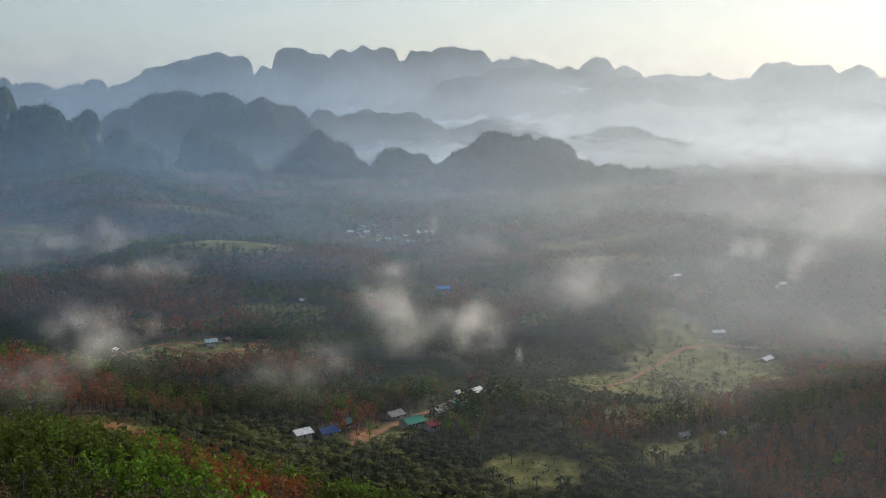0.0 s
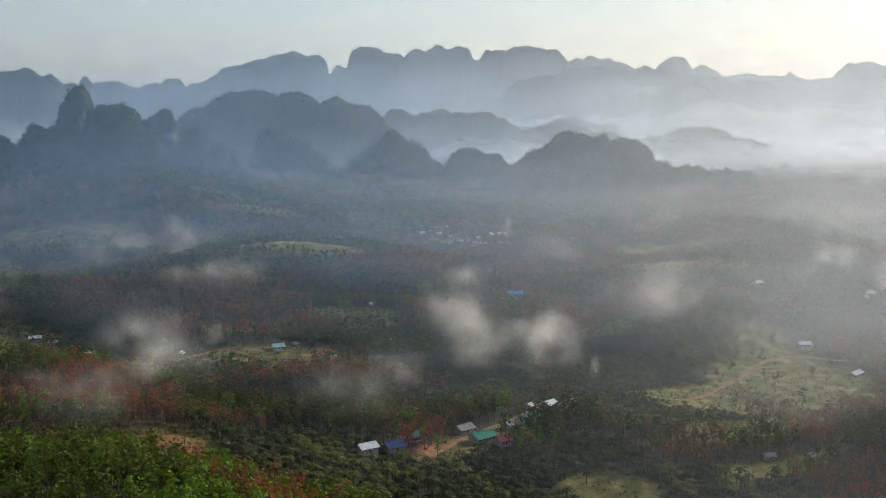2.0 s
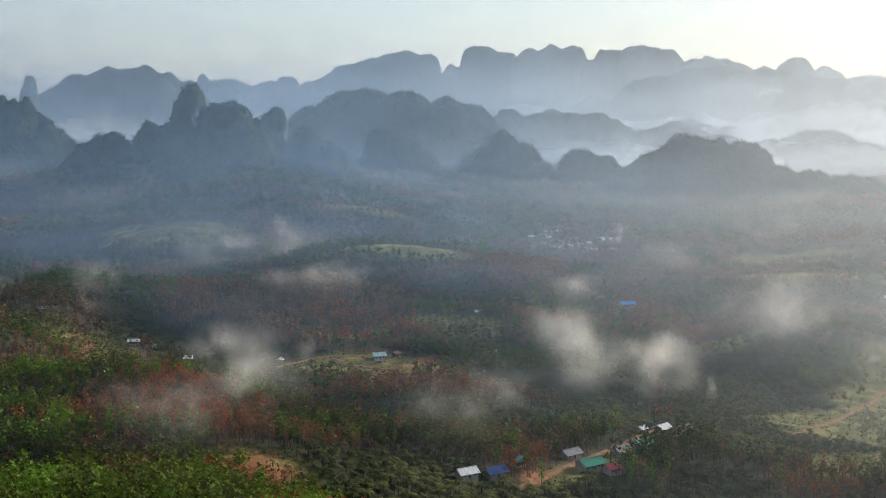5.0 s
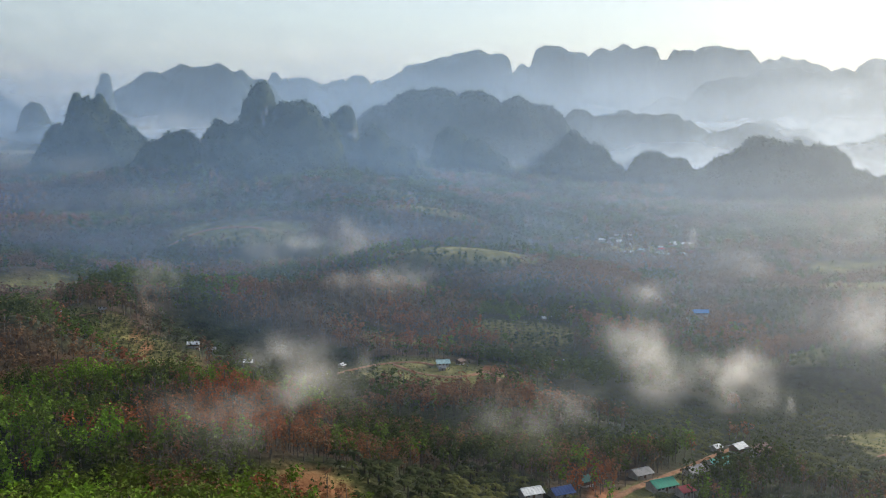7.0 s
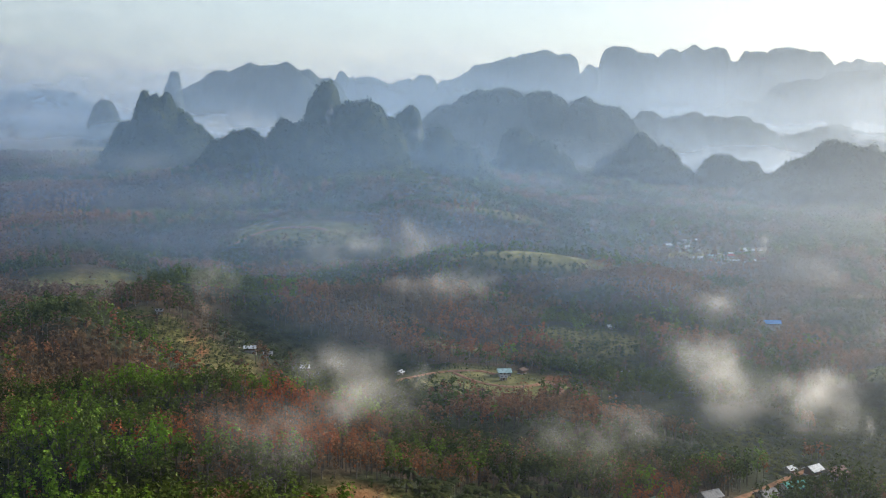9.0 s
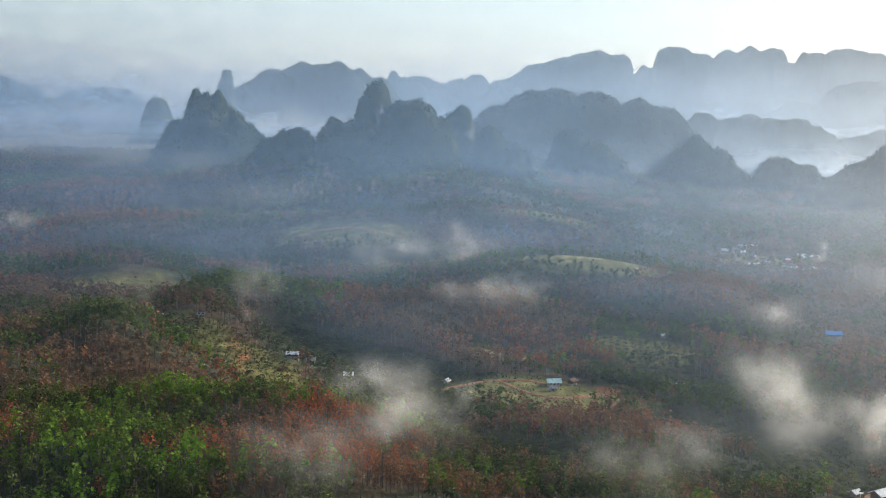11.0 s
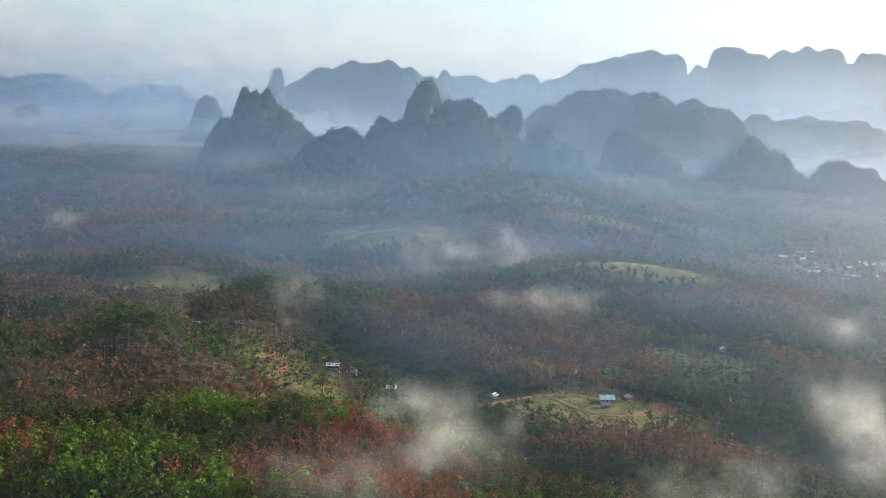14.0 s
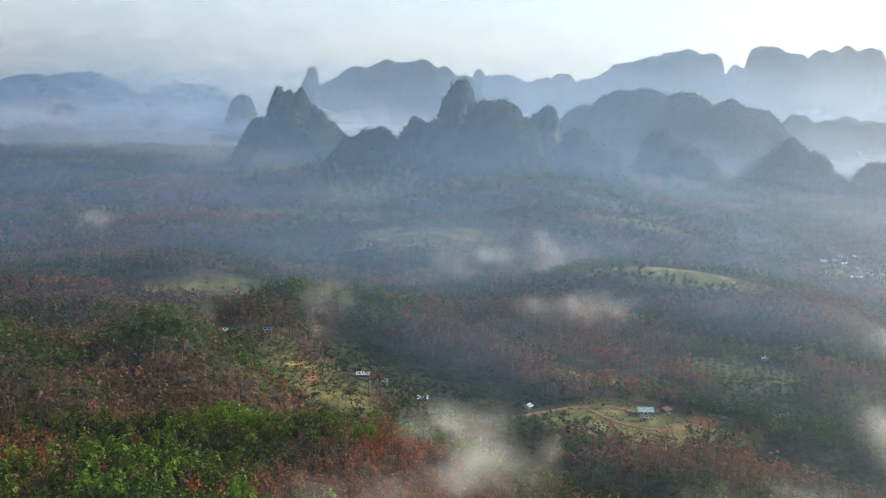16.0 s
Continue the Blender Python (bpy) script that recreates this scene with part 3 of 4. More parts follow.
def stand(name, kind, detail, places, sizes, tints, label):
    """One object with all the trees of a kind that nobody could count."""
    if not len(places):
        return
    rng = np.random.default_rng(len(places) + detail)
    shapes = [tree_shape(kind, detail, rng) for _ in range(6)]
    pick = rng.integers(0, len(shapes), len(places))
    turn = rng.uniform(0, 2 * np.pi, len(places))
    V, F, T, W, base = [], [], [], [], 0
    for s, (lv, lf, wv, wf) in enumerate(shapes):
        idx = np.where(pick == s)[0]
        if not len(idx):
            continue
        tv = np.concatenate([lv, wv])
        tf = np.concatenate([lf, wf + len(lv)])
        c, sn = np.cos(turn[idx])[:, None], np.sin(turn[idx])[:, None]
        k = sizes[idx][:, None]
        x = (tv[None, :, 0] * c - tv[None, :, 1] * sn) * k + places[idx, 0][:, None]
        y = (tv[None, :, 0] * sn + tv[None, :, 1] * c) * k + places[idx, 1][:, None]
        z = tv[None, :, 2] * k * rng.uniform(0.85, 1.2, (len(idx), 1)) + places[idx, 2][:, None]
        V.append(np.stack([x, y, z], -1).reshape(-1, 3))
        F.append((tf[None] + (np.arange(len(idx)) * len(tv))[:, None, None]).reshape(-1, 4) + base)
        leaf_tint = np.repeat(rng.normal(0, 0.1 if detail > 1 else 0.04, len(lf)), 4) if kind != "palm" else rng.normal(0, 0.06, len(lv))
        t = tints[idx][:, None] + np.concatenate([leaf_tint, np.zeros(len(wv))])[None]
        T.append(t.reshape(-1))
        W.append(np.tile(np.concatenate([np.zeros(len(lf), int), np.ones(len(wf), int)]), len(idx)))
        base += len(idx) * len(tv)
    me = fast_mesh(name, np.concatenate(V), np.concatenate(F))
    point_value(me, "tint", np.clip(np.concatenate(T), 0, 1))
    me.materials.append(LEAF[kind])
    me.materials.append(BARK)
    me.polygons.foreach_set("material_index", np.concatenate(W).astype(np.int32))
    tagged(new(name, me), label, "trees", kind="stuff")



TREE_LABELS = {"rubber": "rubber tree in green leaf on a slope", "bare": "half-bare rubber tree with brown and red leaves", "palm": "oil palm with arching dark fronds"}
TREES = {}


def single_tree(kind, x, y, z, tint, rng):
    """A tree of its own, with trunk and crown; alike trees share their meshes."""
    key = (kind, min(int(tint * 4), 3), int(rng.integers(0, 3)))
    m = pose(x, y, z, 0, 0, rng.uniform(0, 360)) @ Matrix.Scale(rng.uniform(0.65, 1.0), 4)
    if key in TREES:
        ob = copy_thing(TREES[key], m)
        ob.matrix_basis = m
        return
    shape_rng = np.random.default_rng(key[1] * 10 + key[2] + 5)
    lv, lf, wv, wf = tree_shape(kind, 3, shape_rng)
    root = new({"rubber": "rubber_tree", "bare": "rubber_tree", "palm": "oil_palm"}[kind])
    root.matrix_basis = m
    crown = fast_mesh("crown", lv, lf)
    point_value(crown, "tint", np.clip((key[1] + 0.5) / 4 + shape_rng.normal(0, 0.09, len(lf)).repeat(4)[:len(lv)] if kind != "palm" else np.full(len(lv), (key[1] + 0.5) / 4), 0, 1))
    crown.materials.append(LEAF[kind])
    trunk = fast_mesh("trunk", wv, wf)
    trunk.materials.append(BARK)
    for name, me in (("crown", crown), ("trunk", trunk)):
        new(name, me).parent = root
    TREES[key] = tagged(root, TREE_LABELS[kind], "tree", "trees on the near hill")


# dirt tracks: width, then places in plan
TRACKS = {
    "village_street": (3.0, [(31, 434), (38, 444), (50, 462), (66, 488), (85, 516), (100, 538)]),
    "knoll_track": (2.6, [(155, 535), (171, 559), (204, 599), (228, 632), (241, 648), (271, 662), (294, 658), (325, 655)]),
    "farm_track": (3.0, [(-84, 642), (-71, 653), (-63, 660), (-50, 665), (-38, 666), (-31, 661)]),
    "farm_loop": (2.8, [(-52, 660), (-44, 650), (-34, 642), (-21, 640), (-11, 646), (-6, 657)]),
    "lower_loop": (3.4, [(-38, 627), (-28, 625), (-13, 621), (-3, 631), (3, 644), (-1, 653), (-6, 657)]),
    "field_track": (1.6, [(-72, 716), (-60, 720), (-48, 725), (-38, 728)]),
    "hilltop_track": (2.0, [(-214, 617), (-206, 617), (-198, 618), (-190, 619)]),
    "far_track": (3.0, [(-296, 1088), (-282, 1100), (-267, 1116), (-237, 1118), (-211, 1112)]),
}


def along(points, step):
    """Places every few metres along a line, smoothed at its corners."""
    p = np.array(points, float)
    for _ in range(3):
        q = np.repeat(p, 2, 0)[1:-1]
        q = np.stack([0.75 * p[:-1] + 0.25 * p[1:], 0.25 * p[:-1] + 0.75 * p[1:]], 1).reshape(-1, 2)
        p = np.concatenate([p[:1], q, p[-1:]])
    s = np.concatenate([[0], np.cumsum(np.hypot(*np.diff(p, axis=0).T))])
    t = np.arange(0, s[-1], step)
    return np.stack([np.interp(t, s, p[:, 0]), np.interp(t, s, p[:, 1])], 1)


# houses: x, y, turn, width, depth, wall height, roof, label
HOUSES = [
    (14, 434, 28, 6.6, 4.7, 2.3, "white", "small house with a white metal roof beside the street"),
    (24, 441, 30, 7.0, 5.1, 2.1, "blue", "low house with a dull blue metal roof"),
    (33, 459, 40, 4.7, 3.9, 2.3, "dark_green", "shed with a faded green roof among trees"),
    (54, 478, 35, 7.0, 5.1, 2.2, "grey", "house with a weathered grey roof by the street"),
    (59.5, 463, 32, 9.0, 6.2, 2.6, "green", "long house with a green metal roof by the street"),
    (67, 460, 35, 5.1, 4.3, 2.6, "red", "small house with a red metal roof"),
    (74.5, 487, 38, 7.0, 5.5, 2.3, "grey", "house with a rusty grey roof by the street"),
    (85.5, 499, 30, 8.2, 5.5, 2.6, "teal", "house with a pale teal metal roof"),
    (97.5, 525, 40, 5.5, 4.7, 2.6, "white", "house with a bright white roof at the street's end"),
    (89.5, 528, 40, 3.1, 2.7, 2.1, "white", "white-roofed hut beside the street"),
    (104, 518, 35, 7.5, 6.0, 2.8, "brown", "house with a dark rusty roof at the street's end"),
    (-27, 661, 12, 6.2, 4.6, 2.3, "pale_teal", "farmhouse with a pale teal metal roof on a knoll"),
    (-18.5, 668, 60, 3.9, 3.1, 2.1, "brown", "wooden shed with a rusty roof beside the farmhouse"),
    (-27, 652, 20, 3.1, 2.3, 1.9, "grey", "grey lean-to shed below the farmhouse"),
    (275, 672, 5, 7.0, 3.9, 2.3, "white", "white-roofed house on the grassy knoll"),
    (284, 623, 40, 9.4, 3.9, 2.1, "white", "long white-roofed shed on the slope"),
    (229, 481, 15, 3.5, 2.7, 2.1, "white", "white-roofed hut at the edge of the woods"),
    (172, 456, 10, 3.9, 3.1, 2.1, "grey", "grey-roofed hut in the fields"),
    (187, 448, 20, 4.7, 3.1, 2.1, "grey", "low grey-roofed shed in the fields"),
    (135, 854, 5, 9.4, 5.5, 2.8, "bright_blue", "hall with a bright blue metal roof"),
    (-146, 622, 10, 5.5, 2.4, 1.8, "white", "white-roofed sheds at the foot of a hill"),
    (-138, 624, 12, 3.9, 2.2, 1.8, "grey", "grey-roofed hut at the foot of a hill"),
    (-121, 628, 15, 3.9, 3.1, 2.1, "white", "white-roofed hut in the hollow"),
    (-79, 658, 70, 2.8, 2.2, 1.7, "white", "white-roofed hut beside the farm track"),
    (34, 696, 5, 4.7, 3.1, 2.1, "white", "white-roofed hut among oil palms"),
    (31, 806, 10, 5.5, 3.1, 2.1, "white", "white-roofed shed beside a young plantation"),
    (-191, 624, 10, 3.0, 2.0, 1.5, "grey", "small hut on the hilltop clearing"),
    (-210, 620, 10, 2.8, 2.0, 1.5, "white", "white-roofed hut on the hilltop clearing"),
    (338, 918, 0, 9.4, 4.7, 2.6, "white", "white-roofed house in the mist"),
    (399, 850, 10, 6.2, 4.7, 2.6, "white", "white-roofed house beside rising smoke"),
    (421, 872, 10, 6.2, 4.7, 2.6, "white", "white-roofed house beside rising smoke"),
    (-935, 2264, 6, 32.8, 10.9, 4.4, "white", "long white warehouse on the far plain"),
    (-968, 2260, 6, 10.9, 7.0, 3.5, "white", "white building on the far plain"),
    (-113, 1790, 0, 10.9, 6.2, 3.1, "white", "white-roofed house at the foot of the cliffs"),
    (-140, 1740, 0, 7.8, 5.5, 2.8, "grey", "grey-roofed house at the foot of the cliffs"),
]
vil = np.random.default_rng(41)
for k in range(24):
    u, v = vil.uniform(-1, 1), vil.uniform(-1, 1)
    HOUSES.append((148 + 52 * u + 8 * v, 1290 + 115 * v, vil.uniform(-35, 35), vil.uniform(5, 10), vil.uniform(4, 6), vil.uniform(2.2, 3.2),
                   ("white", "grey", "white", "pale_teal", "white", "red", "grey", "white")[k % 8], "village house with a metal roof among trees"))
CLEAR = [(h[0], h[1], 0.62 * max(h[3], h[4]) + 1.5) for h in HOUSES]
CLEAR += [(h[0] - 3, h[1] - 0.9 * h[4] - 3, 0.5 * h[3] + 2) for h in HOUSES]
for wide, line in TRACKS.values():
    CLEAR += [(px, py, wide * 0.5 + 1.8) for px, py in along(line, 3.0)]


def plant(r0, r1, gap, detail, grow, names):
    """Trees on a jittered grid in the part of the valley from r0 to r1 metres out."""
    n = int(2 * r1 / gap)
    gx, gy = np.meshgrid(np.arange(-n // 2, n // 2) * gap, np.arange(0, n) * gap)
    rng = np.random.default_rng(int(r1))
    x, y = (gx + rng.uniform(-0.42, 0.42, gx.shape) * gap).ravel(), (gy + rng.uniform(-0.42, 0.42, gy.shape) * gap).ravel()
    r, az = np.hypot(x, y), np.degrees(np.arctan2(-x, y))
    ok = (r > r0) & (r < r1) & (az > -36) & (az < 39)
    ok &= (165 - height(x, y)) / np.maximum(r, 1) < 0.385
    field = cover(x, y, FIELDS)
    ok &= rng.random(len(x)) > field * 0.96
    for rx, ry, rr in CLEAR:
        ok &= np.hypot(x - rx, y - ry) > rr
    x, y = x[ok], y[ok]
    z = height(x, y)
    mix, tone = plots(x, y)
    reds, greens = cover(x, y, REDS), cover(x, y, GREENS)
    palm = cover(x, y, PALMS) - reds - greens + 0.5 * (mix - 0.62) + 0.15 * fbm(x, y, 60, 2, 6.1) > 0.42
    wither = wither_at(x, y, (0.46, 0.5, 0.72)[detail], reds, greens) + (0.08, 0.14, 0.24)[detail] * rng.normal(size=len(x))
    bare = ~palm & (wither > 0.0)
    tint = np.clip(0.06 + 0.14 * greens + 0.12 * reds + (0.4, 0.45, 0.5)[detail] * tone + 0.3 * fbm(x, y, 30, 2, 9.9) + (0.0, 0.3, 0.55)[detail] * smooth(0.12, 0.4, fbm(x, y, 22, 2, 11.3)) + rng.normal(0, (0.04, 0.05, 0.15)[detail], len(x)), 0.02, (0.6, 0.78, 0.98)[detail])
    own = (np.abs(x + 62) < 55) & (y < 330) if detail > 1 else np.zeros(len(x), bool)
    own &= np.cumsum(own) <= 300
    for k in np.where(own)[0]:
        single_tree("palm" if palm[k] else "bare" if bare[k] else "rubber", x[k], y[k], z[k], tint[k], rng)
    palm, bare = palm & ~own, bare & ~own
    size = rng.uniform(0.75, 1.2, len(x)) * grow * np.where(palm, (1.0, 0.85, 0.8)[2 - detail], 1)
    places = np.stack([x, y, z], 1)
    for kind, mask, label in (("rubber", ~palm & ~bare & ~own, "green rubber trees on the slopes"), ("bare", bare, "half-bare rubber trees with red and brown leaves"), ("palm", palm, "dark green oil palms in the hollows")):
        stand(names[kind], kind, detail, places[mask], size[mask], tint[mask], label)


plant(190, 520, 3.9, 2, 0.9, {"rubber": "rubber_woods", "bare": "withered_woods", "palm": "palm_groves"})
plant(520, 800, 4.1, 1, 0.85, {"rubber": "rubber_woods", "bare": "withered_woods", "palm": "palm_groves"})
plant(800, 1200, 4.8, 0, 0.85, {"rubber": "rubber_woods", "bare": "withered_woods", "palm": "palm_groves"})
plant(1200, 2500, 8.0, 0, 1.3, {"rubber": "rubber_woods", "bare": "withered_woods", "palm": "palm_groves"})


def slope_palms(cx, cy, a, b, gap, name, size):
    """Young palms in close rows on one slope."""
    rng = np.random.default_rng(19)
    u, v = (w.ravel() for w in np.meshgrid(np.arange(-a, a, gap), np.arange(-b, b, gap)))
    ok = np.hypot(u / a, v / b) < 1
    x, y = cx + u[ok] + rng.normal(0, 0.5, ok.sum()), cy + v[ok] + rng.normal(0, 0.5, ok.sum())
    stand(name, "palm", 1, np.stack([x, y, height(x, y)], 1), size * rng.uniform(0.8, 1.2, len(x)), np.clip(rng.normal(0.5, 0.12, len(x)), 0, 1), "young dark green oil palms in close rows")


slope_palms(-182, 604, 40, 20, 2.7, "palm_slope", 0.42)
slope_palms(15, 750, 44, 24, 4.0, "palm_slope", 0.6)
slope_palms(16, 703, 40, 17, 3.2, "palm_slope", 0.95)


def bushes():
    rng = np.random.default_rng(77)
    x, y = [], []
    for px, py, a, c, turn in FIELDS:
        n = int(a * c * 3.2 / (8 if py < 800 else 30))
        u, v = rng.uniform(-1.1, 1.1, n) * a, rng.uniform(-1.1, 1.1, n) * c
        cs, sn = math.cos(radians(turn)), math.sin(radians(turn))
        x.append(px + u * cs - v * sn)
        y.append(py + u * sn + v * cs)
    x, y = np.concatenate(x), np.concatenate(y)
    ok = np.ones(len(x), bool)
    for rx, ry, rr in CLEAR:
        ok &= np.hypot(x - rx, y - ry) > rr * 0.7
    x, y = x[ok], y[ok]
    stand("bushes", "jungle", 1, np.stack([x, y, height(x, y) - 0.6], 1), rng.uniform(0.1, 0.28, len(x)), np.clip(rng.normal(0.85, 0.2, len(x)), 0, 1), "small bushes and young crops on open grassland")


bushes()


def hill_trees(domes, gap):
    d = np.array(domes, float)
    rng = np.random.default_rng(len(domes) * 31 + int(abs(d[0, 0])))
    lo, hi = (d[:, :2] - d[:, 3:4]).min(0), (d[:, :2] + d[:, 3:4]).max(0)
    n = int((hi - lo).prod() / gap ** 2)
    x, y = rng.uniform(lo[0], hi[0], n), rng.uniform(lo[1], hi[1], n)
    z = karst_height(domes, x, y) + crags(x, y, False)
    slope = np.abs(karst_height(domes, x + 4, y) - karst_height(domes, x - 4, y)) + np.abs(karst_height(domes, x, y + 4) - karst_height(domes, x, y - 4))
    ok = (z > 12) & (slope < 40 + 22 * fbm(x, y, 30, 2, 3.1))
    return np.stack([x, y, z - 3.0], 1)[ok]


scrub = np.concatenate([hill_trees(domes, 4.6) for key, domes in KARST.items() if np.mean([d[1] for d in domes]) < 2700])
rng0 = np.random.default_rng(12)
stand("hill_scrub", "jungle", 0, scrub, rng0.uniform(0.35, 0.8, len(scrub)), np.clip(rng0.normal(0.5, 0.12, len(scrub)), 0.02, 0.98), "dark scrub and trees on the limestone hills")


# ---- tracks ----
def soil_material():
    m, n, l, b = material("red_soil", 1.0)
    l.new(ramp(n, l, noise_at(n, l, 0.5, 6, 0.65), [(0.3, (0.17, 0.08, 0.04)), (0.55, (0.29, 0.155, 0.085)), (0.8, (0.4, 0.27, 0.17))]), b.inputs["Base Color"])
    return m


SOIL = soil_material()


def track(name, wide, line):
    p = along(line, 1.5)
    d = np.gradient(p, axis=0)
    side = np.stack([-d[:, 1], d[:, 0]], 1) / np.hypot(d[:, 0], d[:, 1])[:, None]
    cols = np.linspace(-1, 1, 5)
    ragged = 1 + 0.25 * fbm(p[:, 0], p[:, 1], 6, 2, 2.7)
    xy = p[:, None] + side[:, None] * (cols[None, :, None] * wide * 0.5 * ragged[:, None, None])
    z = height(xy[..., 0], xy[..., 1]) + 0.45 - 0.5 * np.abs(cols)[None] ** 3
    n = len(cols)
    i, j = np.meshgrid(np.arange(len(p) - 1), np.arange(n - 1), indexing="ij")
    me = fast_mesh(name, np.concatenate([xy, z[..., None]], -1).reshape(-1, 3), np.stack([i * n + j, i * n + j + 1, (i + 1) * n + j + 1, (i + 1) * n + j], -1).reshape(-1, 4)[:, ::-1], True)
    me.materials.append(SOIL)
    tagged(new("dirt_track", me), "rutted track of bare red soil", "track", "dirt tracks", "structure")


for key, (wide, line) in TRACKS.items():
    track(key, wide, line)


# ---- houses ----
def painted(name, colour, rough=0.5, metal=0.0, scale=0.7):
    """Weathered paint or metal sheet: faded and stained in patches."""
    m, n, l, b = material(name, rough)
    dull = tuple(c * 0.62 + 0.03 for c in colour)
    l.new(ramp(n, l, noise_at(n, l, scale, 5, 0.65), [(0.35, dull), (0.6, colour)]), b.inputs["Base Color"])
    b.inputs["Metallic"].default_value = metal
    return m


ROOFS = {
    "white": painted("white_sheet", (0.8, 0.8, 0.78), 0.4), "grey": painted("grey_sheet", (0.3, 0.29, 0.28), 0.5, 0.3),
    "blue": painted("dull_blue_sheet", (0.06, 0.1, 0.26), 0.5), "bright_blue": painted("bright_blue_sheet", (0.08, 0.3, 0.7), 0.4),
    "green": painted("green_sheet", (0.05, 0.3, 0.19), 0.45), "dark_green": painted("faded_green_sheet", (0.07, 0.17, 0.13), 0.6),
    "teal": painted("teal_sheet", (0.16, 0.5, 0.38), 0.4), "pale_teal": painted("pale_teal_sheet", (0.45, 0.62, 0.6), 0.4),
    "red": painted("red_sheet", (0.42, 0.05, 0.05), 0.5), "brown": painted("rusty_sheet", (0.2, 0.12, 0.08), 0.7),
}
PLASTER = painted("plaster", (0.42, 0.38, 0.33), 0.9)
TIMBER = painted("timber", (0.16, 0.1, 0.06), 0.8)
PANE, _, _, pane_bsdf = material("window_glass", 0.1)
pane_bsdf.inputs["Base Color"].default_value = (0.03, 0.04, 0.05, 1)
pane_bsdf.inputs["Specular IOR Level"].default_value = 0.6


def box(bm, x0, x1, y0, y1, z0, z1):
    v = [bm.verts.new(p) for p in ((x0, y0, z0), (x1, y0, z0), (x1, y1, z0), (x0, y1, z0), (x0, y0, z1), (x1, y0, z1), (x1, y1, z1), (x0, y1, z1))]
    for f in ((3, 2, 1, 0), (4, 5, 6, 7), (0, 1, 5, 4), (1, 2, 6, 5), (2, 3, 7, 6), (3, 0, 4, 7)):
        bm.faces.new([v[i] for i in f])
    return v


def part(name, bm, mat, parent, label=""):
    me = bpy.data.meshes.new(name)
    bmesh.ops.recalc_face_normals(bm, faces=bm.faces)
    bm.to_mesh(me)
    bm.free()
    me.materials.append(mat)
    ob = new(name, me)
    ob.parent = parent
    return tagged(ob, label) if label else ob


def house(x, y, turn, w, d, h, roof, label):
    """A gabled house with sheet roofing on two pitches, a veranda, a door and windows."""
    corners = [(x + sx * w / 2, y + sy * d / 2) for sx in (-1, 1) for sy in (-1, 1)]
    base = float(min(height(a, b) for a, b in corners))
    stilt = float(max(height(a, b) for a, b in corners)) - base + 0.2
    root = new("house")
    root.matrix_world = pose(x, y, base, 0, 0, turn)
    rise, h = d * 0.24, h * 0.82
    bm = bmesh.new()
    box(bm, -w / 2, w / 2, -d / 2, d / 2, -0.8, stilt)
    part("plinth", bm, PLASTER, root)
    z0, z1 = stilt, stilt + h
    bm = bmesh.new()
    v = box(bm, -w / 2 + 0.1, w / 2 - 0.1, -d / 2 + 0.1, d / 2 - 0.1, z0, z1)
    for s in (-1, 1):
        gx = s * (w / 2 - 0.1)
        g = [bm.verts.new(p) for p in ((gx, -d / 2 + 0.1, z1), (gx, d / 2 - 0.1, z1), (gx, 0, z1 + rise - 0.12))]
        bm.faces.new(g)
    part("wall", bm, PLASTER if len(label) % 5 else TIMBER, root)
    over, thick = 0.7, 0.12
    for s in (-1, 1):
        bm = bmesh.new()
        ribs = max(6, int(w / 0.9))
        edge_y, edge_z = s * (d / 2 + over), z1 - rise * over / (d / 2)
        rows = []
        for k in range(2 * ribs + 1):
            rx, lift = -w / 2 - 0.5 + (w + 1.0) * k / (2 * ribs), 0.07 * (k % 2)
            rows.append([bm.verts.new(p) for p in ((rx, 0, z1 + rise + lift), (rx, edge_y, edge_z + lift), (rx, edge_y, edge_z - thick), (rx, 0, z1 + rise - thick))])
        for a, c in zip(rows, rows[1:]):
            for k in range(4):
                bm.faces.new((a[k], a[(k + 1) % 4], c[(k + 1) % 4], c[k]))
        part("roof_panel", bm, ROOFS[roof], root)
    bm = bmesh.new()
    box(bm, -w / 2 - 0.5, w / 2 + 0.5, -0.2, 0.2, z1 + rise + 0.02, z1 + rise + 0.14)
    part("ridge_cap", bm, ROOFS[roof], root)
    bm = bmesh.new()
    box(bm, -0.45, 0.45, -d / 2 + 0.02, -d / 2 + 0.1, z0, z0 + min(2.0, h - 0.2))
    part("door", bm, TIMBER, root)
    for wx in ((-w * 0.3, w * 0.3) if w < 9 else (-w * 0.35, -w * 0.17, w * 0.17, w * 0.35)):
        bm = bmesh.new()
        box(bm, wx - 0.5, wx + 0.5, -d / 2 + 0.03, -d / 2 + 0.1, z0 + 0.8, z0 + 1.8)
        part("window", bm, PANE, root, "dark glass window")
    for wx in (-w / 2 + 0.2, 0, w / 2 - 0.2):
        bm = bmesh.new()
        top = z1 - rise * over / (d / 2) - 0.1
        box(bm, wx - 0.08, wx + 0.08, -d / 2 - over + 0.15, -d / 2 - over + 0.31, -0.8, top)
        part("post", bm, TIMBER, root)
    return tagged(root, label, "house", "houses")


for h in HOUSES:
    house(*h)


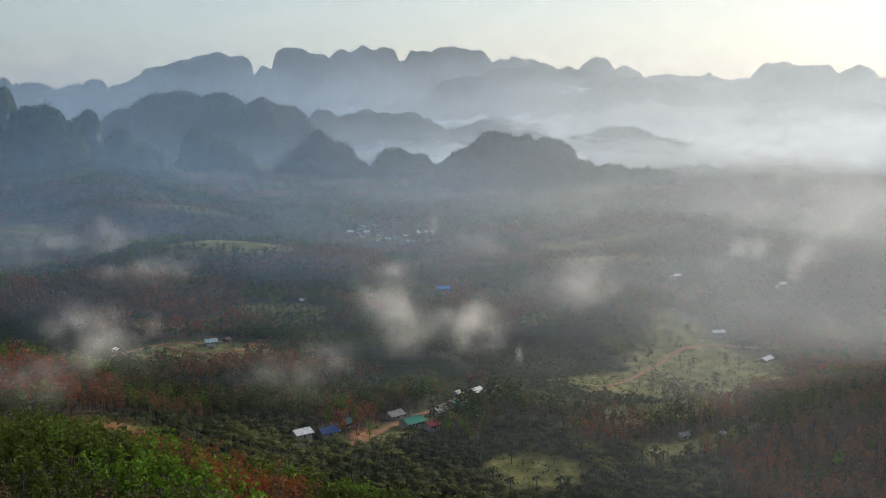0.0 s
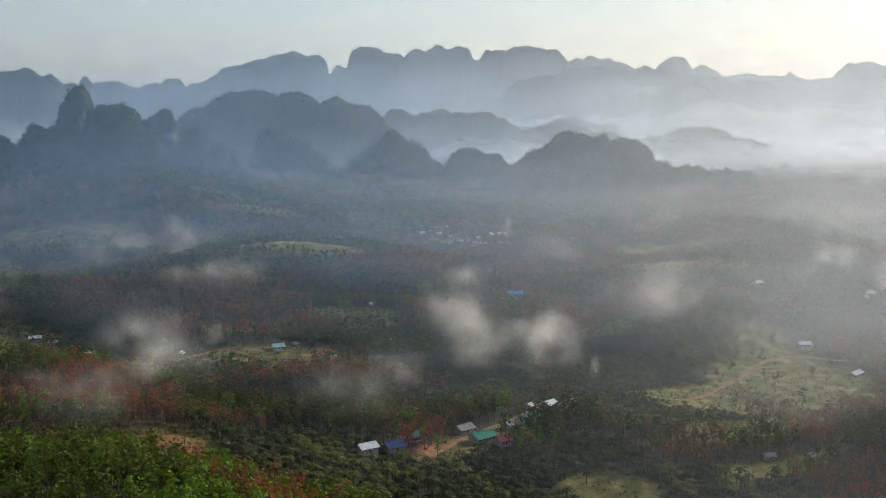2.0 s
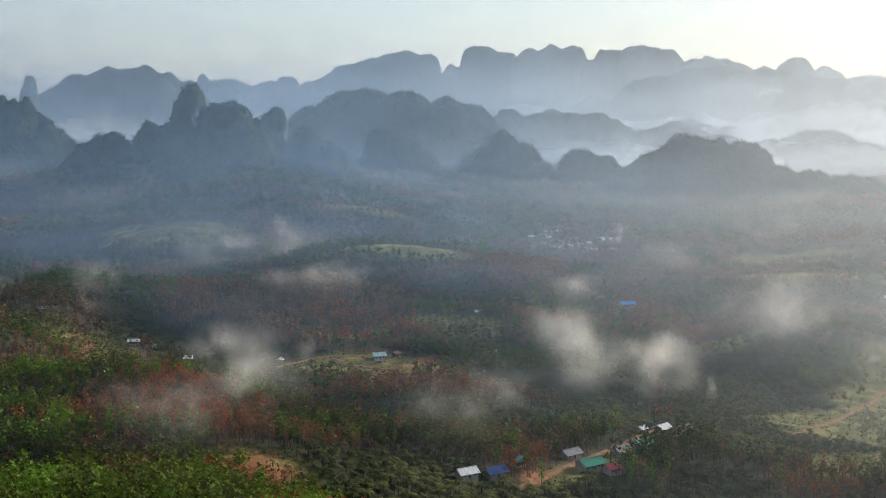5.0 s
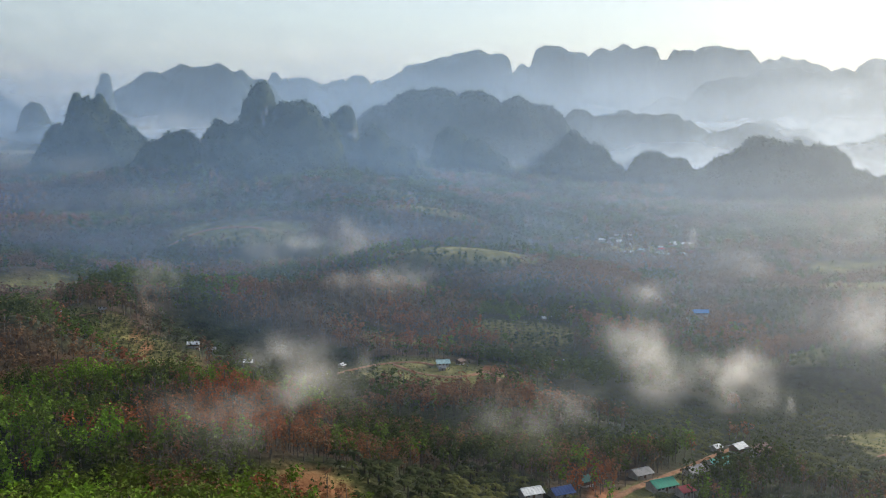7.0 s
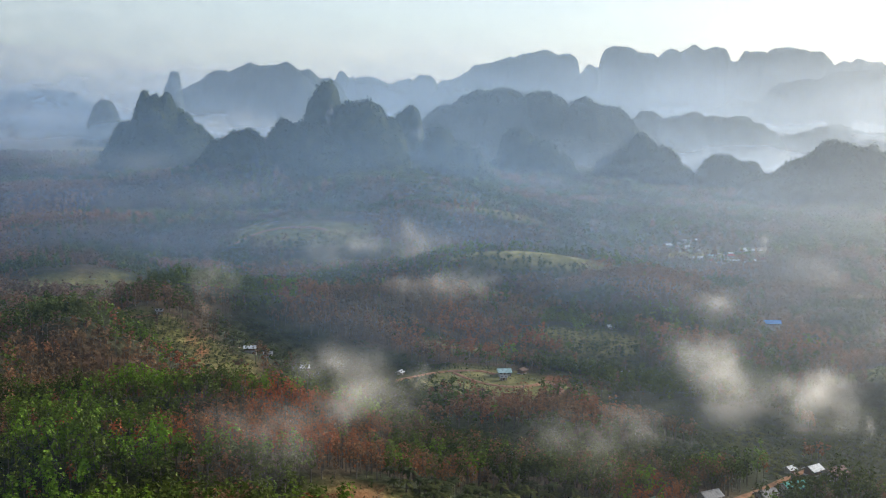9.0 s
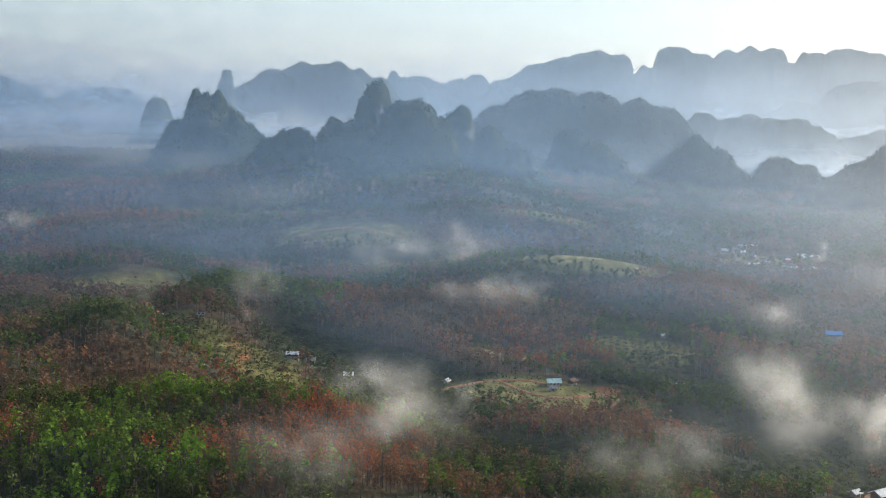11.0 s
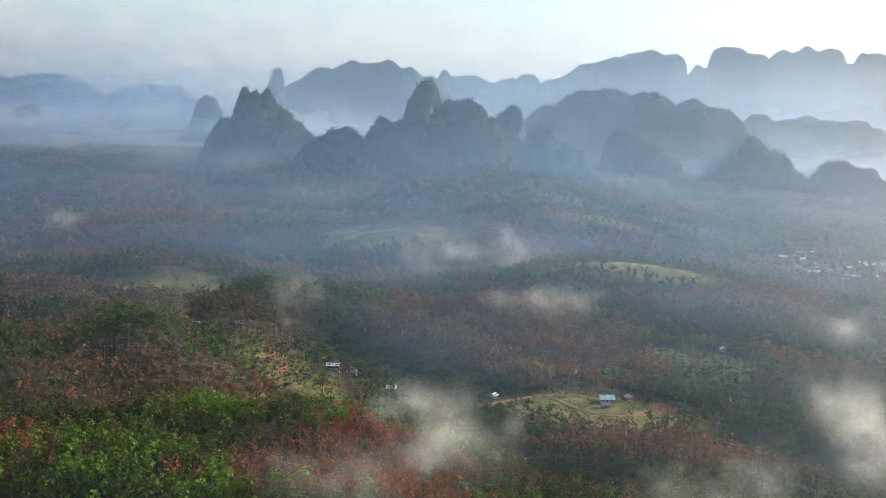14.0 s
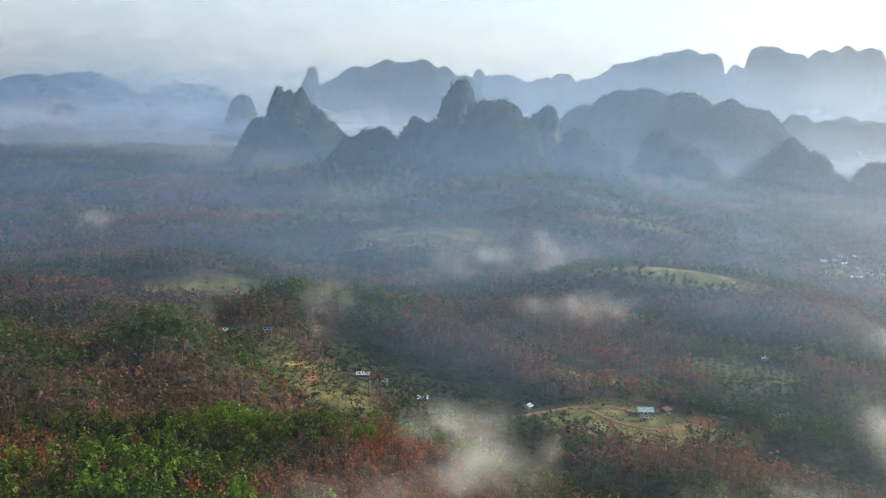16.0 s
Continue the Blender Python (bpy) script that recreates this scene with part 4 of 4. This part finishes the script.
def radio_mast(x, y, tall):
    root = new("radio_mast")
    root.matrix_world = Matrix.Translation((x, y, float(height(x, y)) - 0.3))
    steel = painted("mast_steel", (0.3, 0.3, 0.32), 0.4, 0.8)
    foot, head, levels = 2.2, 0.45, 9
    ring = lambda z: [Vector((sx * (foot + (head - foot) * z / tall), sy * (foot + (head - foot) * z / tall), z)) for sx, sy in ((-1, -1), (1, -1), (1, 1), (-1, 1))]

    def bar(bm, a, b, r):
        axis = (b - a).normalized()
        u = axis.orthogonal().normalized()
        w = axis.cross(u)
        lo, hi = [[bm.verts.new(e + r * (math.cos(q) * u + math.sin(q) * w)) for q in (0, 2.1, 4.2)] for e in (a, b)]
        for k in range(3):
            bm.faces.new((lo[k], lo[(k + 1) % 3], hi[(k + 1) % 3], hi[k]))

    for k in range(4):
        bm = bmesh.new()
        bar(bm, ring(0)[k], ring(tall)[k], 0.2)
        part("leg", bm, steel, root)
    for lev in range(levels):
        low, up = ring(tall * lev / levels), ring(tall * (lev + 1) / levels)
        bm = bmesh.new()
        for k in range(4):
            bar(bm, low[k], up[(k + 1) % 4], 0.09)
            bar(bm, up[k], up[(k + 1) % 4], 0.09)
        part("brace", bm, steel, root)
    bm = bmesh.new()
    bar(bm, Vector((0, 0, tall)), Vector((0, 0, tall + 5)), 0.12)
    part("antenna", bm, steel, root)
    return tagged(root, "steel lattice radio mast on a wooded ridge", "mast")


radio_mast(645, 1575, 26)


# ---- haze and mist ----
def haze_sheet(radius, dense, low):
    """One added translucent sheet imitating air haze across the valley, an arc in plan, thinner upward and just over
    the ground.
    """
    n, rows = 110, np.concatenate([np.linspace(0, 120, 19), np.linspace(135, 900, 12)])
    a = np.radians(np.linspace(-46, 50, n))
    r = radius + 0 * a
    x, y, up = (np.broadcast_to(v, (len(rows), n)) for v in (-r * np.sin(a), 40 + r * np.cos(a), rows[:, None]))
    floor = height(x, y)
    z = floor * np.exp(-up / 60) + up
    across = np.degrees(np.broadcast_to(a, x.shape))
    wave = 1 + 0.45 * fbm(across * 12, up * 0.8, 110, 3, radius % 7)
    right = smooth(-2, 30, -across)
    # near and far sheets thicken to the right to imitate brighter haze sunward
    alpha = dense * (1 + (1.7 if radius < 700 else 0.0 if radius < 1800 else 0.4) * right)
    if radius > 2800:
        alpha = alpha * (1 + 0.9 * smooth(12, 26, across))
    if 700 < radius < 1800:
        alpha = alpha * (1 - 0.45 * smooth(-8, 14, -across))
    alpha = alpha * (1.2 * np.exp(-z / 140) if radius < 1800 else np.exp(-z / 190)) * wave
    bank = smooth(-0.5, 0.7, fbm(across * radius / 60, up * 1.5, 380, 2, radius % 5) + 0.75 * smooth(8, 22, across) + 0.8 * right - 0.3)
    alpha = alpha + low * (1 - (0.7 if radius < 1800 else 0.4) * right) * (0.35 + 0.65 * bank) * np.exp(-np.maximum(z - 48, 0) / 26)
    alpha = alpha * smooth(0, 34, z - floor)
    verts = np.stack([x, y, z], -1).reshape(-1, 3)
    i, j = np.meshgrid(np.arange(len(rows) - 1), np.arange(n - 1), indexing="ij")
    me = fast_mesh("haze_sheet", verts, np.stack([i * n + j, i * n + j + 1, (i + 1) * n + j + 1, (i + 1) * n + j], -1).reshape(-1, 4), True)
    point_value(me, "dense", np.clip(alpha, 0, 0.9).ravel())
    # scattered sunlight put into the tint: whiter far off and towards the sun
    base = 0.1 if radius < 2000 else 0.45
    point_value(me, "sun_white", (base + (1 - base) * smooth(-6, 22, -across)).ravel())
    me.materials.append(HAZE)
    return tagged(new("haze_sheet", me), "translucent bluish sheet standing in for morning haze over the valley", "haze", "haze veils", "stuff")


# sheets at growing distances, so that the imitated haze builds up with depth
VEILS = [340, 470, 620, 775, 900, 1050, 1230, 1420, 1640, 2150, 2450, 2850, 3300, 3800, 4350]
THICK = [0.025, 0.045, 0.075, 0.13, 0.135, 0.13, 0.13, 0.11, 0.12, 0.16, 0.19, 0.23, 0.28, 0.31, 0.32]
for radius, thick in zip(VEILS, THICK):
    haze_sheet(radius, thick, 0.0 if radius < 1000 else 0.03 if radius < 2000 else 0.48)


def mist_puff(x, y, z, wide, high, dense, lean=0.0, count=28):
    """A drifting puff: soft flakes of fog gathered in billows, thinner towards its tail."""
    rng = np.random.default_rng(int(abs(x) * 7 + y))
    billows = [(rng.uniform(-0.34, 0.34), rng.uniform(-0.3, 0.3), rng.uniform(-0.3, 0.34), rng.uniform(0.24, 0.42)) for _ in range(7)]
    V, D = [], []
    for k in range(count):
        bx, by, bz, br = billows[k % 7]
        ox, oy, oz = rng.normal(0, 0.45, 3) * br
        h = bz + oz
        c = np.array([x + (bx + ox + lean * h) * wide, y + (by + oy) * wide, z + h * high])
        yaw, tip = rng.normal(0, 0.25), rng.normal(0, 0.25)
        u = np.array([math.cos(yaw), math.sin(yaw), 0])
        v = np.array([-math.sin(yaw) * math.sin(tip), math.cos(yaw) * math.sin(tip), math.cos(tip)])
        f = rng.uniform(0.8, 1.35) * br
        mean = math.sqrt(wide * high)
        u, v = u * f * (0.5 * wide + 0.5 * mean), v * f * (0.5 * high + 0.5 * mean)
        V += [c - u - v, c + u - v, c + u + v, c + v - u]
        D += [dense * rng.uniform(0.08, 0.24) * (0.75 + 0.7 * h)] * 4
    me = fast_mesh("mist_puff", np.array(V), np.arange(4 * count).reshape(-1, 4))
    uv = me.uv_layers.new(name="UVMap")
    uv.data.foreach_set("uv", np.tile([0, 0, 1, 0, 1, 1, 0, 1], count).astype(np.float32))
    point_value(me, "dense", D)
    me.materials.append(BANK if wide > 100 else PUFF)
    return tagged(new("mist_puff", me), "white puff of morning mist drifting over the trees", "mist", "mist puffs", "stuff")


# puffs: x, y, z, width, height, density, lean
PUFFS = [
    (-60, 407, 96, 30, 24, 0.9, -0.35), (-54, 408, 86, 26, 16, 0.22, -0.2), (-72, 378, 85, 34, 20, 0.36, -0.2),
    (54, 455, 91, 24, 26, 1.35, -0.4), (66, 455, 79, 34, 15, 0.6, -0.2), (82, 450, 83, 22, 24, 1.15, -0.3), (13, 440, 69, 48, 20, 0.36, 0.2), (28, 444, 74, 18, 16, 0.3, -0.3),
    (-111, 975, 60, 44, 26, 0.55, 0.1), (-170, 960, 62, 52, 26, 0.5, 0.1), (-140, 965, 54, 99, 20, 0.3, 0.0), (-72, 734, 68, 40, 15, 0.5, -0.4), (-52, 745, 69, 34, 14, 0.45, 0.4),
    (-161, 618, 82, 20, 22, 0.4, -0.4), (-196, 560, 84, 20, 18, 0.2, 0.0), (84, 725, 64, 26, 17, 0.5, -0.2), (175, 640, 66, 34, 32, 0.5, 0.2), (186, 648, 58, 30, 24, 0.75, 0.2), (187, 700, 56, 46, 20, 0.4, 0.4),
    (368, 850, 46, 52, 18, 1.0, 0.3), (404, 805, 48, 40, 20, 1.0, 0.4), (197, 1000, 37, 46, 32, 0.4, -0.4), (334, 1250, 37, 99, 30, 0.4, 0.2), (460, 1050, 50, 80, 24, 1.0, 0.2), (505, 1000, 46, 70, 26, 1.0, 0.3),
    (353, 640, 30, 40, 40, 0.5, 0.4), (404, 830, 32, 14, 36, 0.9, 0.3), (176, 1180, 33, 13, 34, 0.8, 0.2), (124, 560, 45, 5, 13, 0.9, 0.1), (414, 2500, 60, 48, 36, 0.9, 0.2), (-552, 1130, 52, 40, 20, 0.6, 0.0),
    (-33, 395, 98, 10, 10, 0.18, 0.2), (775, 1400, 34, 99, 50, 0.6, 0.3), (640, 1420, 50, 60, 36, 0.6, 0.3), (560, 950, 40, 60, 34, 0.5, 0.4),
]
for puff in PUFFS:
    mist_puff(*puff)
# long flat banks of ground mist on the far plain: x, y, z, length, height, density
BANKS = [
    (-1544, 2714, 86, 520, 44, 0.75), (-1190, 2453, 66, 480, 34, 0.6), (-1218, 2092, 70, 380, 30, 0.5), (-941, 2074, 60, 330, 28, 0.5),
    (-859, 3015, 84, 520, 60, 0.9), (-882, 2693, 80, 420, 46, 0.7), (-1573, 3042, 74, 560, 40, 0.8), (-776, 1985, 66, 280, 26, 0.55),
    (-1930, 3181, 96, 600, 40, 0.8), (-1487, 3310, 100, 560, 36, 0.7), (675, 1339, 38, 260, 46, 0.8), (891, 1678, 36, 330, 60, 0.9),
    (975, 2083, 40, 240, 70, 0.8), (516, 1301, 34, 200, 26, 0.5), (529, 964, 46, 130, 36, 0.6), (1005, 2289, 40, 420, 70, 0.8),
    (478, 1631, 30, 220, 26, 0.5), (752, 1525, 48, 260, 60, 0.9), (689, 1219, 40, 200, 40, 0.7), (753, 2000, 40, 300, 60, 0.8), (-640, 1745, 74, 300, 20, 0.4), (-420, 1440, 58, 260, 20, 0.4),
]
for px, py, pz, pw, ph, pd in BANKS:
    mist_puff(px, py, pz, pw, ph, pd * (0.7 if px > 0 else 0.8), count=24)
